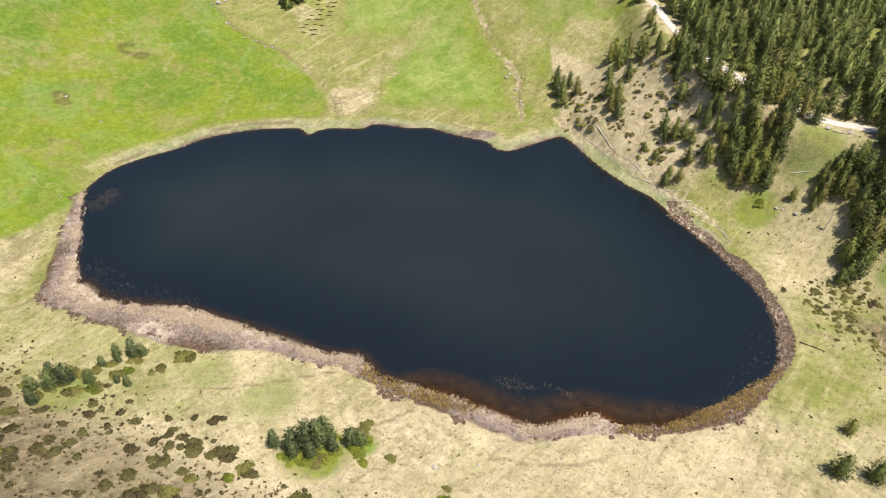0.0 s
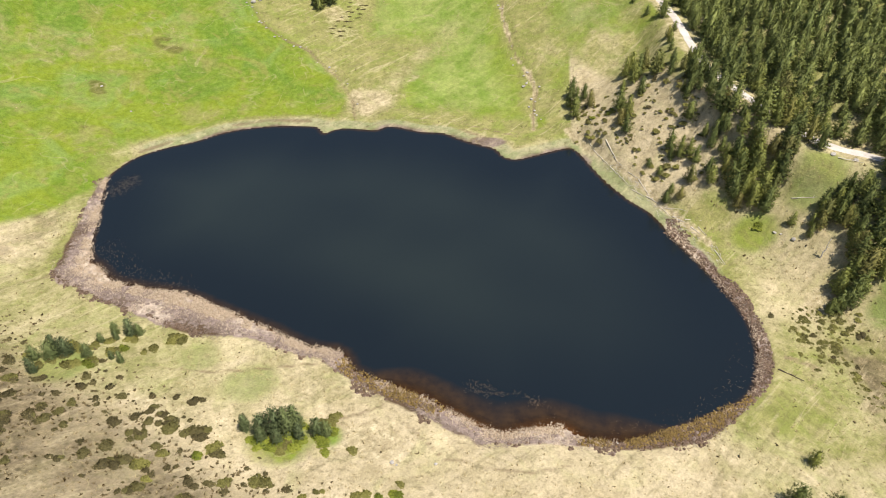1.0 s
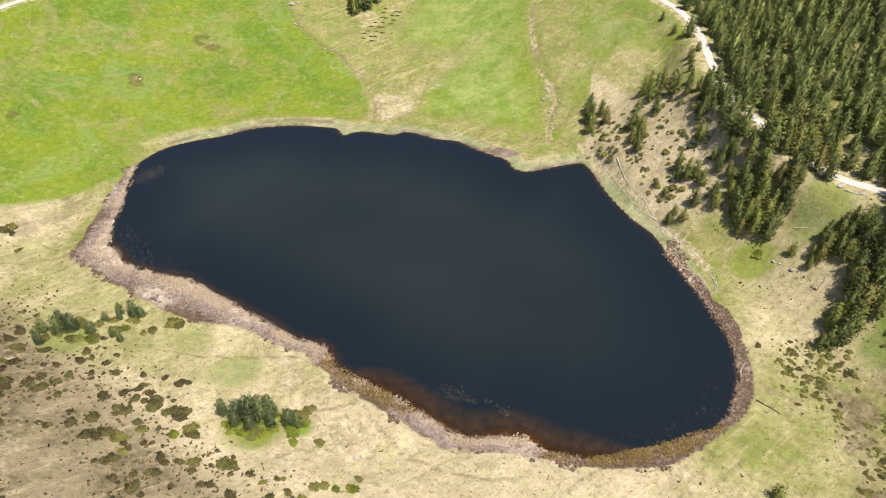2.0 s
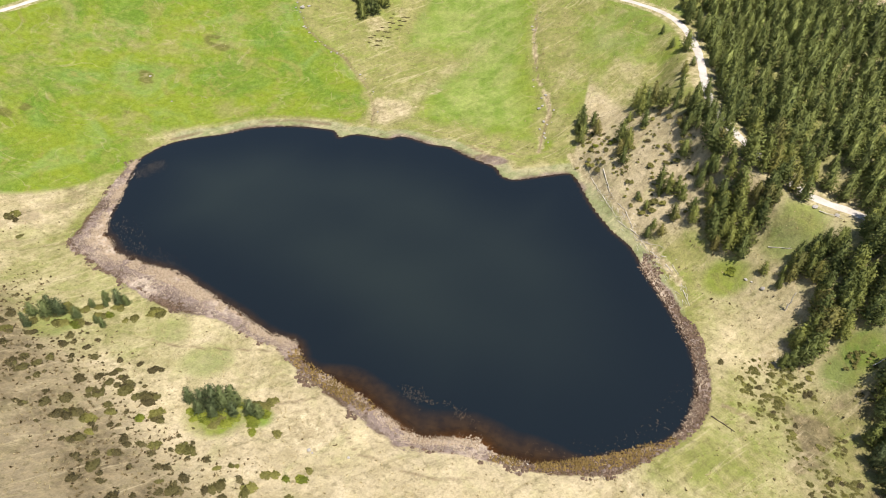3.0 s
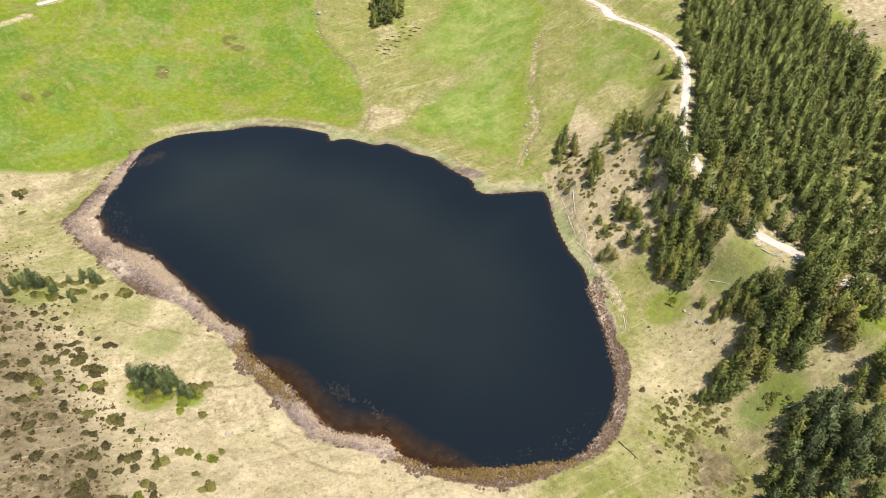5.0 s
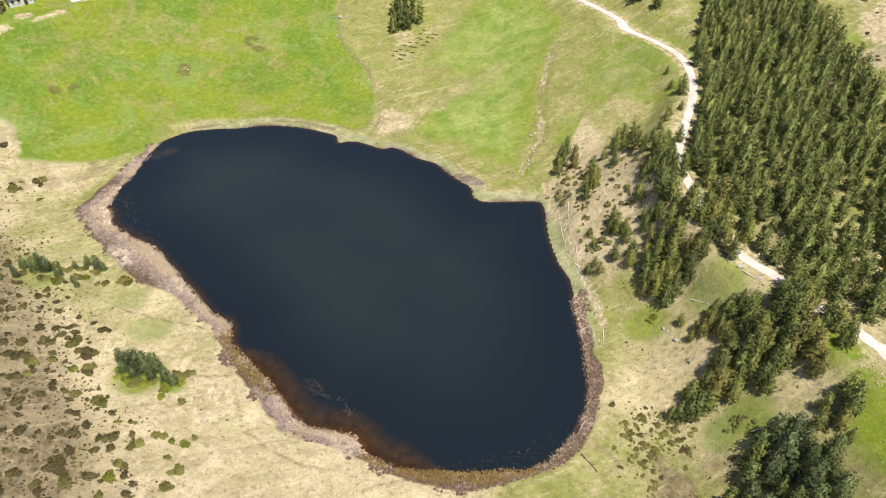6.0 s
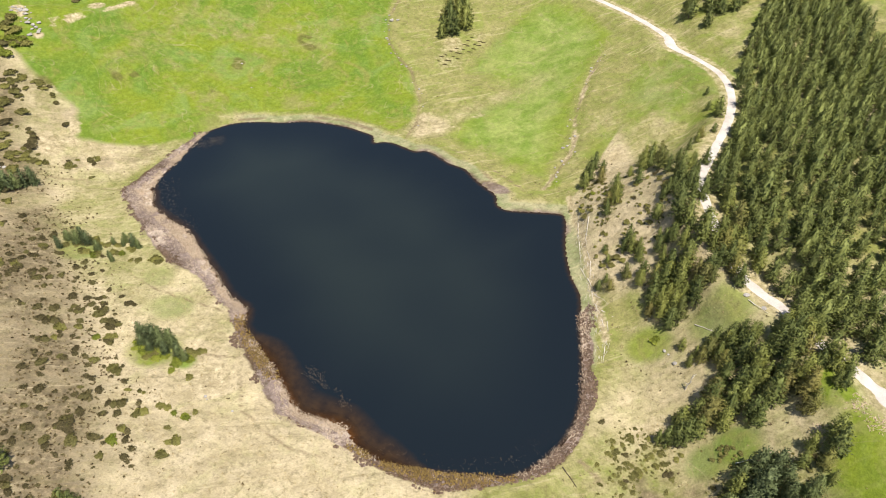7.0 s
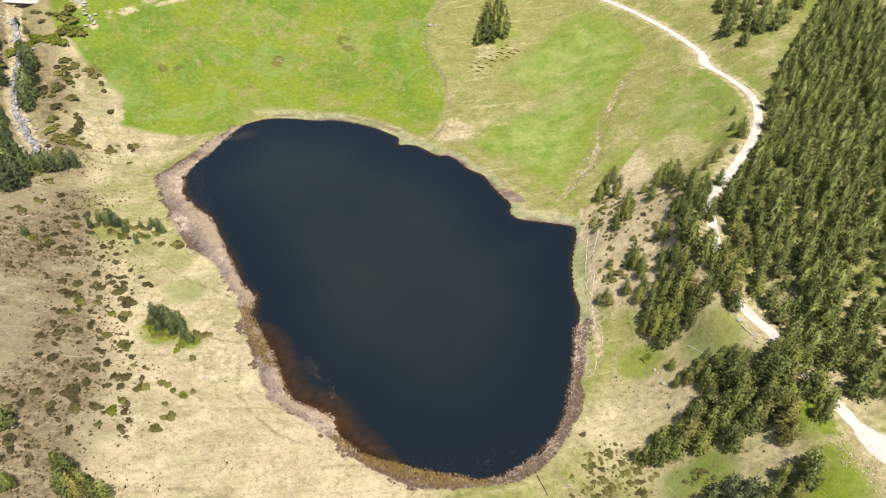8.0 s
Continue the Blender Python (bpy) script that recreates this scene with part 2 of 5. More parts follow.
    brown = n.mix(n.math("MULTIPLY", n.span(lush, 0.1, 0.5), 0.85), brown, (0.112, 0.116, 0.022))
    # Brown heath, which also carries the painted cloud shade of the southwest.
    col = n.mix(n.math("MULTIPLY", edge(heath, 0.25), 0.85), col, brown)
    col = n.mix(edge(margin.outputs["Fac"], 0.2), col, sage)
    col = n.mix(edge(bare, 0.2), col, soil)
    col = n.mix(n.math("MULTIPLY", edge(gully, 0.2), 0.8), col, (0.200, 0.150, 0.090))
    col = n.mix(edge(wet, 0.3), col, mud)
    # Sheep terraces and old slips: long streaks that follow the slope.
    turn = n.add("Mapping", Vector=n.geo.outputs["Position"])
    turn.vector_type = "TEXTURE"
    turn.inputs["Rotation"].default_value = (0, 0, radians(48))
    turn.inputs["Scale"].default_value = (11, 1.7, 6)
    meadow = n.math("MULTIPLY", lush, n.math("SUBTRACT", 1.0, sward.outputs["Fac"]))
    terrace = n.add("TexNoise", Vector=turn.outputs[0], Scale=1.0, Detail=5.0, Roughness=0.6, Distortion=1.1).outputs["Fac"]
    # Dark streaks: shade of the uneven relief, painted into the turf colour.
    col = n.mix(n.math("MULTIPLY", n.span(terrace, 0.55, 0.68), n.span(meadow, 0, 1, 0.42, 0.14)), col, n.mix(lush, (0.200, 0.172, 0.085), (0.118, 0.165, 0.028)))
    col = n.mix(n.math("MULTIPLY", n.span(terrace, 0.44, 0.33), n.span(meadow, 0, 1, 0.38, 0.12)), col, n.mix(lush, (0.600, 0.505, 0.320), (0.290, 0.285, 0.105)))
    # The reed belt: dark peat, mauve litter, cream straw.
    marsh, pale = zone.outputs["Alpha"], zone2.outputs["Alpha"]
    pale = n.math("ADD", pale, n.span(small, 0.3, 0.7, -0.14, 0.14))
    litter = n.mix(n.span(pale, 0.08, 0.42), (0.105, 0.068, 0.042), (0.275, 0.212, 0.185))
    litter = n.mix(n.span(pale, 0.55, 0.85), litter, (0.520, 0.428, 0.345))
    col = n.mix(edge(marsh, 0.10), col, litter)
    path = n.add("TexNoise", Vector=n.coords(12), Scale=1.0, Detail=2.0, Roughness=0.5, Distortion=1.4).outputs["Fac"]
    vein = n.span(n.math("ABSOLUTE", n.math("SUBTRACT", path, 0.5)), 0.016, 0.0)
    vein = n.math("MULTIPLY", n.math("MULTIPLY", vein, n.span(mid, 0.42, 0.60)), n.math("SUBTRACT", 0.45, n.math("MULTIPLY", marsh, 0.45)))
    col = n.mix(vein, col, (0.370, 0.320, 0.170))
    tufty = n.math("MULTIPLY", n.span(n.noise(0.75, 3, 0.6), 0.55, 0.66), n.span(lush, 0.3, 0.8, 0.40, 0.0))
    col = n.mix(tufty, col, (0.120, 0.105, 0.045))
    grain = n.span(n.math("ADD", n.math("MULTIPLY", fine, 0.5), n.math("MULTIPLY", small, 0.5)), 0.32, 0.68, 0.64, 1.30)
    scaled = n.add("VectorMath")
    scaled.operation = "SCALE"
    n.link(col, scaled.inputs[0])
    n.link(grain, scaled.inputs["Scale"])
    n.bump(n.math("ADD", small, n.math("MULTIPLY", fine, 0.4)), 0.8, 0.25)
    return n.finish(scaled.outputs[0], 0.9, 0.15)


def water_material():
    """Dark peaty lake water: shallow margins let the brown bed show through; a pale sky reflection is painted on the
    open water.
    """
    n = Nodes("lake_water")
    att = n.add("Attribute")
    att.attribute_name = "depth"
    deep = att.outputs["Fac"]
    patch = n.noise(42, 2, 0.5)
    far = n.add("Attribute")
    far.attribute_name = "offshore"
    # Sky and cloud reflection painted as a paler tint, in broad patches.
    sky_sheen = n.math("MULTIPLY", far.outputs["Fac"], n.span(patch, 0.36, 0.60, 0.55, 1.0))
    tint = n.mix(sky_sheen, (0.0094, 0.0142, 0.0198), (0.0186, 0.0260, 0.0275))
    murk = n.mix(n.span(n.noise(1.6, 5, 0.6), 0.35, 0.65), (0.034, 0.018, 0.008), (0.066, 0.035, 0.013))
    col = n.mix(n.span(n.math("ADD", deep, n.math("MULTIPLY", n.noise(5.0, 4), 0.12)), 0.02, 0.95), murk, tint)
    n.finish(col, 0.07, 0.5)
    n.bsdf.inputs["IOR"].default_value = 1.333
    n.bump(n.noise(0.55, 3, 0.6), 0.25, 0.02)
    clear = n.add("BsdfTransparent")
    clear.inputs[0].default_value = (0.62, 0.42, 0.22, 1)
    m = n.add("MixShader")
    n.link(n.span(deep, 0.02, 0.30, 0.35, 1.0), m.inputs[0])
    n.link(clear.outputs[0], m.inputs[1])
    n.link(n.bsdf.outputs[0], m.inputs[2])
    n.link(m.outputs[0], n.out.inputs[0])
    return n.mat


def foliage_material(name, dark, light, warm, translucent=0.25, rust=None):
    """Needles or leaves: every tuft a little different, every plant too."""
    n = Nodes(name)
    geo = n.add("NewGeometry")
    rnd = n.add("ObjectInfo").outputs["Random"]
    col = n.mix(geo.outputs["Random Per Island"], dark, light)
    col = n.mix(n.math("MULTIPLY", n.span(rnd, 0.35, 1.0), 0.6), col, warm)
    if rust:
        col = n.mix(n.math("MULTIPLY", n.span(n.math("FRACT", n.math("MULTIPLY", rnd, 7.31)), 0.80, 0.98), 0.45), col, rust)
    hsv = n.add("HueSaturation", Color=col)
    tone = n.add("Attribute")
    tone.attribute_name = "tone"
    n.link(n.math("ADD", n.span(rnd, 0, 1, 0.75, 1.25), tone.outputs["Fac"]), hsv.inputs["Value"])
    n.finish(hsv.outputs[0], 0.65, 0.25)
    thin = n.add("BsdfTranslucent")
    n.link(hsv.outputs[0], thin.inputs[0])
    m = n.add("MixShader")
    m.inputs[0].default_value = translucent
    n.link(n.bsdf.outputs[0], m.inputs[1])
    n.link(thin.outputs[0], m.inputs[2])
    n.link(m.outputs[0], n.out.inputs[0])
    return n.mat


TURF = ground_material()
WATER = water_material()
GRAVEL = two_tone("pale_gravel", (0.46, 0.415, 0.38), (0.68, 0.63, 0.595), 2.5, 0.9, 0.03, 0.15)
BARK = two_tone("pine_bark", (0.085, 0.060, 0.045), (0.200, 0.150, 0.115), 0.5, 0.9, 0.03, own=True, vary=0.15)
NEEDLES = foliage_material("pine_needles", (0.112, 0.146, 0.048), (0.268, 0.304, 0.090), (0.290, 0.288, 0.068), 0.10, (0.330, 0.235, 0.085))
LEAVES = foliage_material("shrub_leaves", (0.072, 0.062, 0.029), (0.180, 0.148, 0.064), (0.150, 0.145, 0.042), 0.25)
FRESH = foliage_material("juniper_leaves", (0.120, 0.150, 0.022), (0.270, 0.310, 0.040), (0.275, 0.290, 0.045))
BLUE_NEEDLES = foliage_material("blue_pine_needles", (0.105, 0.138, 0.064), (0.230, 0.278, 0.125), (0.215, 0.245, 0.078), 0.14)
REED = foliage_material("dry_reed", (0.300, 0.225, 0.160), (0.560, 0.470, 0.370), (0.430, 0.330, 0.230), 0.3)
SEDGE = foliage_material("brown_sedge", (0.100, 0.062, 0.026), (0.300, 0.205, 0.066), (0.210, 0.145, 0.046), 0.2)
DEADWOOD = two_tone("bleached_wood", (0.52, 0.47, 0.40), (0.76, 0.71, 0.64), 0.4, 0.8, 0.02, own=True)
ROCK = two_tone("grey_granite", (0.26, 0.24, 0.22), (0.52, 0.49, 0.46), 0.9, 0.85, 0.04, own=True, vary=0.2)


# ---------------------------------------------------------------- mesh helpers
def mesh_of(name, verts, faces, material, smooth=False, normals=None):
    """A mesh from arrays of corners and of triangles or quads."""
    me = bpy.data.meshes.new(name)
    verts, faces = np.asarray(verts, np.float32), np.array(faces, np.int32)
    if normals is not None:
        a, b, c = (verts[faces[:, i]] for i in range(3))
        away = (np.cross(b - a, c - a) * np.asarray(normals)[faces].mean(1)).sum(1) < 0
        faces[away] = faces[away][:, ::-1]
    k = faces.shape[1]
    me.vertices.add(len(verts))
    me.vertices.foreach_set("co", verts.ravel())
    me.loops.add(faces.size)
    me.loops.foreach_set("vertex_index", faces.ravel())
    me.polygons.add(len(faces))
    me.polygons.foreach_set("loop_start", np.arange(0, faces.size, k, dtype=np.int32))
    me.polygons.foreach_set("use_smooth", np.full(len(faces), smooth))
    me.materials.append(material)
    me.update(calc_edges=True)
    me.validate()
    if normals is not None:
        me.normals_split_custom_set_from_vertices(np.asarray(normals, np.float32))
    return me


def child(name, me, parent, label=""):
    ob = new(name, me)
    ob.parent = parent
    return tagged(ob, label)


def tube(line, radii, sides=7):
    """Corners and quads of a tapering tube along a line."""
    line = np.asarray(line, float)
    verts, faces = [], []
    for i, (p, r) in enumerate(zip(line, radii)):
        d = line[min(i + 1, len(line) - 1)] - line[max(i - 1, 0)]
        d = d / (np.linalg.norm(d) + 1e-9)
        a = np.cross(d, (0.31, 0.95, 0.05) if abs(d[1]) < 0.9 else (1, 0, 0))
        a /= np.linalg.norm(a)
        b = np.cross(d, a)
        for k in range(sides):
            t = 2 * math.pi * k / sides
            verts.append(p + r * (math.cos(t) * a + math.sin(t) * b))
    for i in range(len(line) - 1):
        for k in range(sides):
            m = (k + 1) % sides
            faces.append((i * sides + k, i * sides + m, (i + 1) * sides + m, (i + 1) * sides + k))
    return np.array(verts), np.array(faces)


def joined(pieces):
    verts, faces, n = [], [], 0
    for v, f in pieces:
        verts.append(v)
        faces.append(np.asarray(f) + n)
        n += len(v)
    return np.vstack(verts), np.vstack(faces)


# ---------------------------------------------------------------- ground
def axis(lo, hi, pitch, far):
    """Grid lines: even between lo and hi, ever wider beyond."""
    mid = list(np.arange(lo, hi + pitch, pitch))
    left, right, w = [lo], [mid[-1]], pitch
    while left[-1] > lo - far:
        w *= 1.16
        left.append(left[-1] - w)
        right.append(right[-1] + w)
    return np.array(left[:0:-1] + mid + right[1:])


LUSH_NW = [(-66, 97), (-66, 105), (-58, 115), (-48, 122), (-38, 125.5), (-25, 126), (-24, 134), (-29, 143), (-38, 153), (-51, 161), (-58, 170), (-64, 185),
           (-72, 240), (-190, 240), (-175, 110), (-118, 84), (-99, 84), (-91, 83), (-84, 77), (-75, 83)]
LUSH_N = [(-13, 131), (3, 129.5), (17, 128), (17, 140), (13, 150), (11, 158), (9, 170), (8, 186), (-4, 197), (-22, 198), (-24, 180), (-25, 160), (-18, 160), (-8, 158), (-14, 142)]
LUSH_SE = [(82, 72), (91, 64), (91, 78), (86, 83), (81, 83)]


def zones(x, y):
    """How lush, dry, heathy, bare, wet and gullied the ground is, from 0 to 1; the southwest values include painted
    cloud shade.
    """
    big, mid = cloudy(x, y, 26, 5), cloudy(x, y, 7, 9)
    lake = signed(SHORE, x, y)
    lush = np.maximum.reduce([1 - step(signed(np.array(LUSH_NW), x, y) + 2.5 * (mid - 0.5), -2.0, 1.2), 0.97 * (1 - step(signed(np.array(LUSH_N), x, y) + 3.0 * (mid - 0.5), -4, 2.0)),
                              0.95 * (1 - step(signed(np.array(LUSH_SE), x, y), -3, 1.5))])
    for cx, cy, r, v in ((-15, 44.5, 5.5, 0.72), (-49, 54, 5.0, 0.6), (55, 91, 4.5, 0.75), (64, 95.5, 5.5, 0.6), (70, 73.5, 3.5, 0.6), (19, 128, 2.5, 0.8), (81, 85, 4, 0.9), (72.6, 76, 4, 0.75), (-22, 54, 5, 0.5), (-31, 58, 4, 0.4), (-9.3, 46, 2.5, 0.8), (-14, 43, 3, 0.9)):
        lush = np.maximum(lush, v * (1 - step(np.hypot(x - cx, y - cy), r * 0.5, r * 1.1)))
    for cx, cy, r in ((-79, 124, 7), (-69, 146, 8), (-66, 138, 5), (-88, 112, 5), (-95, 98, 4), (-60, 160, 7), (-54, 152, 4), (-73, 108, 4), (-84, 135, 6), (-110, 120, 9), (-47, 166, 7)):
        lush = lush * (1 - 0.6 * (1 - step(np.hypot(x - cx, y - cy), r * 0.2, r)) * step(cloudy(x, y, 4, 91), 0.35, 0.6))
    south = -0.2 * x - 0.98 * y + 62
    straw = step(south, -3, 6) * (0.72 + 0.5 * (big - 0.5)) + 0.28 * step(-0.3 * x - 0.95 * y + 33, -4, 9)
    straw = straw + 0.28 * step(x, -14, -4) * step(53 - y, 0, 5) * (1 - step(x, 34, 46))
    # Less straw in the west: cloud shade painted as duller olive turf.
    straw = straw * (1 - 0.45 * step(-x, 24, 34) * step(y, 46, 54))
    straw = np.maximum(straw, step(-x - 62, 0, 6) * step(92 - y, -6, 6) * (0.2 + 0.85 * mid))
    straw = np.maximum(straw, step(x - 50, -2, 5) * step(110 - y, -8, 8) * (0.20 + 0.34 * step(y, 68, 76) + 0.7 * (mid - 0.45)))
    straw = np.maximum(straw, step(x, 17, 22) * step(y - 125, 0, 6) * (0.16 + 0.9 * (mid - 0.45)))
    lush = np.maximum(lush, step(x, 17, 24) * step(y, 132, 142) * step(cloudy(x, y, 11, 97), 0.42, 0.62) * 0.62)
    reach = 1.5 + 3.8 * cloudy(x, y, 14, 83)
    strip = 1 - step(lake, reach * 0.6, reach * 1.5)
    straw = np.maximum(straw, (0.10 + 0.55 * mid) * strip * step(y, 100, 112))
    lush = lush * (1 - 0.85 * strip * step(y, 96, 108))
    tongue, _ = line_dist([(-19, 129), (-16, 140), (-8, 154), (-3, 166)], x, y)
    straw = np.maximum(straw, np.maximum(0.38 * (1 - step(tongue, 0.5, 6.5)), 0.75 * (1 - step(np.hypot(x + 19, y - 134), 2.5, 8))))
    lush = lush * (1 - 0.4 * (1 - step(tongue, 0.5, 6.5))) * (1 - 0.7 * (1 - step(np.hypot(x + 18, y - 134), 2.5, 8)))
    slip = 1 - step(signed(np.array([(-38, 178), (-27, 178), (-26, 160), (-31, 156), (-36, 160)]), x, y), -2, 2)
    slope = step(-0.45 * x - 0.9 * y + 32, 0, 16)
    # Heath of the southwest slope, its base raised to paint in cloud shade.
    heath = slope * (0.60 + 0.36 * step(cloudy(x, y, 12, 21), 0.38, 0.62))
    heath = np.maximum(heath, 0.40 * step(-x - 84, 0, 6) * step(90 - y, 0, 8) * step(cloudy(x, y, 9, 31), 0.48, 0.62))
    for cx, cy, r in ((-70, 145, 2.4), (-67.5, 144, 2.0), (-78, 126, 1.6), (-77, 124, 1.6), (-75.5, 113, 0.8), (-70, 86, 2.6), (-70, 81, 3.0), (-93.1, 98.2, 1.5), (-91.5, 101.8, 1.5), (-105, 80, 4), (-101, 83, 2.6),
                      (-102, 73, 4), (-94, 70, 3), (-90, 64, 3.5), (-85, 66, 3), (-74, 77, 3), (-69, 82, 2.5), (-78, 72, 3)):
        heath = np.maximum(heath, np.where(lush > 0.25, 1.0, 0.5) * (1 - step(np.hypot((x - cx) * 0.8, y - cy), r * 0.4, r * 1.3)) * step(cloudy(x, y, 2.5, 37), 0.30, 0.50))
    scrub = step(x, 57, 66) * step(74 - y, 0, 6)
    heath = np.maximum(heath, scrub * (0.42 + 0.5 * step(cloudy(x, y, 5, 43), 0.4, 0.6)))
    heath = np.maximum(heath, 0.26 * step(x, 50, 54) * step(100 - y, 0, 8))
    shelf = step(0.8 * x + 0.6 * y, 92.5, 95) * (1 - step(0.8 * x + 0.6 * y, 107, 113)) * step(y, 96, 104) * (x > 26)
    # Pale dry bank; full straw also paints in light the west-facing slope lacks.
    straw = np.maximum(straw, 1.0 * shelf)
    lush = lush * (1 - 0.6 * shelf)
    heath = heath * (1 - 0.7 * shelf)
    forest = step(0.8 * x + 0.6 * y, 100, 108) * step(118 - y, -20, 0)
    heath = np.maximum(heath, 0.15 * forest * step(mid, 0.42, 0.6))
    track = np.minimum(line_dist(ROADLINE, x, y)[0], line_dist(TRACKLINE[32:], x, y)[0])
    bare = np.maximum(0.45 * slip * step(mid, 0.38, 0.6), 0.55 * (1 - step(track, 2.0, 4.0)))
    ledge, _ = line_dist([(25, 124), (29, 119), (34, 112), (39, 104), (44, 96), (48, 90)], x, y)
    bare = np.maximum(bare, 0.75 * (1 - step(ledge, 0.2, 1.5)))
    for cx, cy, r in ((36, 124, 3.0), (43, 127, 2.5), (62, 77, 3.6), (55, 150, 6), (62, 160, 8), (48, 186, 8), (72, 150, 9), (82, 165, 14), (90, 185, 16), (-3, 46, 5), (-86, 72, 6), (-114.4, 111, 3.4)):
        bare = np.maximum(bare, (0.85 if r > 7 else 0.62) * (1 - step(np.hypot(x - cx, y - cy), r * 0.5, r)))
    bare = np.maximum(bare, 0.36 * slope * step(cloudy(x, y, 8, 41), 0.5, 0.7))
    gully = np.zeros_like(x)
    for line, r in ((CREEK_A, 0.9), (CREEK_B, 0.7), (DITCH_W, 0.8), ([(-20, 122), (-12, 128.5), (0, 127.5), (14, 123)], 0.5), ([(0, 49.5), (6, 44), (16, 43), (22, 45)], 0.6),
                    ([(-44, 55), (-30, 55), (-20, 57), (-12, 59)], 0.5), ([(54, 66), (58, 64.5)], 0.9), ([(-47, 122), (-40, 124.6), (-31, 125.2)], 1.1), ([(-63, 110), (-58, 114.3)], 0.9), ([(-10, 127), (0, 125.5), (8, 121.5)], 0.8), ([(-12, 48), (-6, 50), (-3, 52)], 0.6)):
        d, _ = line_dist(line, x, y)
        gully = np.maximum(gully, (0.35 + 0.6 * mid) * (1 - step(d, 0.1 * r, 1.2 * r)))
    gully = np.maximum(gully, 0.95 * (1 - step(np.hypot((x - 7.5) / 4.0, (y - 120.6) / 1.5), 0.6, 1.1)))
    rubble, _ = line_dist(CREEK_B, x, y)
    bare = np.maximum(bare, 0.70 * (1 - step(rubble + 1.4 * (cloudy(x, y, 4, 96) - 0.5), 0.1, 1.3)) * step(cloudy(x, y, 7, 95), 0.38, 0.58))
    torrent, _ = line_dist(TORRENT, x, y)
    bare = np.maximum(bare, 0.9 * (1 - step(torrent, 0.8, 3.0)))
    for line, r, v in ((RAVINE, 2.2, 0.9), ([(-116.4, 95.4), (-114.3, 100.2), (-112.5, 105.9), (-110.8, 111.8), (-109.1, 118.3)], 1.6, 0.7), ([(-98, 84), (-90, 82.5), (-83, 76.5)], 2.0, 0.6),
                       ([(-19, 129), (-21, 134), (-25, 141)], 2.0, 0.55), ([(-18, 131), (-14, 137), (-10, 145)], 1.8, 0.5)):
        d, _ = line_dist(line, x, y)
        bare = np.maximum(bare, v * (1 - step(d, 0.3 * r, 1.3 * r)) * step(cloudy(x, y, 4, 98), 0.34, 0.52))
    bare = np.maximum(bare, 0.34 * (1 - step(lake, 1.0, 3.2)) * step(y, 104, 114) * step(cloudy(x, y, 8, 99), 0.44, 0.60))
    wob = 1.5 * (cloudy(x, y, 3.5, 66, 3) - 0.5)
    marsh = 1 - step(signed(MARSH, x + 0.8 * wob, y + 1.2 * wob) + 0.4, -1.5, 1.5)
    wet = np.maximum.reduce([1 - step(lake, -0.8, 0.4 + 1.6 * step(cloudy(x, y, 7, 87), 0.48, 0.65)), 0.9 * (1 - step(lake, -3, -0.5))])
    wet = np.maximum(wet, 1.0 - step(np.hypot((x - 8.5) / 4.2, (y - 120.2) / 1.7), 0.7, 1.1))
    return np.stack([lush, np.clip(straw, 0, 1), heath, marsh], -1), np.stack([bare, wet, gully, paleness(x, y, lake)], -1)


def sedge(x, y):
    """1 where the belt is brown sedge instead of reed."""
    a, _ = line_dist([(-9, 58.5), (-5.4, 55.6), (-1, 54.5), (3.9, 53.5)], x, y)
    b, _ = line_dist([(46, 56.6), (44.3, 55.5), (40, 52.6), (35.7, 50.9), (31, 50.4)], x, y)
    c, _ = line_dist([(24, 50.2), (31, 50.4)], x, y)
    return np.maximum.reduce([0.6 * (1 - step(a, 1.2, 2.4)), 1 - step(b, 1.6, 2.8), 0.75 * (1 - step(c, 0.6, 2.2)) * step(cloudy(x, y, 3, 33), 0.4, 0.55)])


def paleness(x, y, lake):
    """Colour of the reed belt: 0 dark peat, 0.5 mauve litter, 1 bleached straw."""
    d, _ = line_dist(REEDLINE, x, y)
    land = np.clip(lake / (np.abs(lake) + d + 1e-6), 0, 1)
    pale = 0.66 - 0.42 * land + 1.5 * (cloudy(x, y, 9, 61) - 0.5) + 0.6 * (cloudy(x, y, 3, 62) - 0.5)
    for cx, cy, r, v in ((-42, 66, 5.5, 0.80), (-56, 72, 4, 0.55), (-65, 90, 6, 0.66), (-13, 58.8, 3.5, 0.72), (13, 49.0, 6, 0.58), (21, 49.3, 4, 0.68), (52.5, 69.3, 3.0, 0.75)):
        pale = np.maximum(pale, v * (1 - step(np.hypot(x - cx, (y - cy) * 1.2), r * 0.5, r * 1.1)))
    dark, _ = line_dist([(49.5, 84), (51.5, 77), (52, 72.5)], x, y)
    ring, _ = line_dist([(51.5, 65), (48.5, 59.5), (45, 55.5), (38, 51), (30, 49.2), (25, 49)], x, y)
    pale = pale * (1 - 0.75 * (1 - step(ring, 1.2, 3.5)))
    pale = pale * (1 - 0.65 * (1 - step(dark, 1.5, 3.5)))
    pale = pale * (1 - 0.85 * sedge(x, y))
    return np.clip(pale * (1 - 0.75 * (1 - step(d, 0.15, 0.9)) * step(cloudy(x, y, 6, 64), 0.36, 0.52)), 0, 1)


def grid_faces(nx, ny):
    i = np.arange((nx - 1) * (ny - 1))
    a = i // (nx - 1) * nx + i % (nx - 1)
    return np.stack([a, a + 1, a + nx + 1, a + nx], -1)


LAND = {}


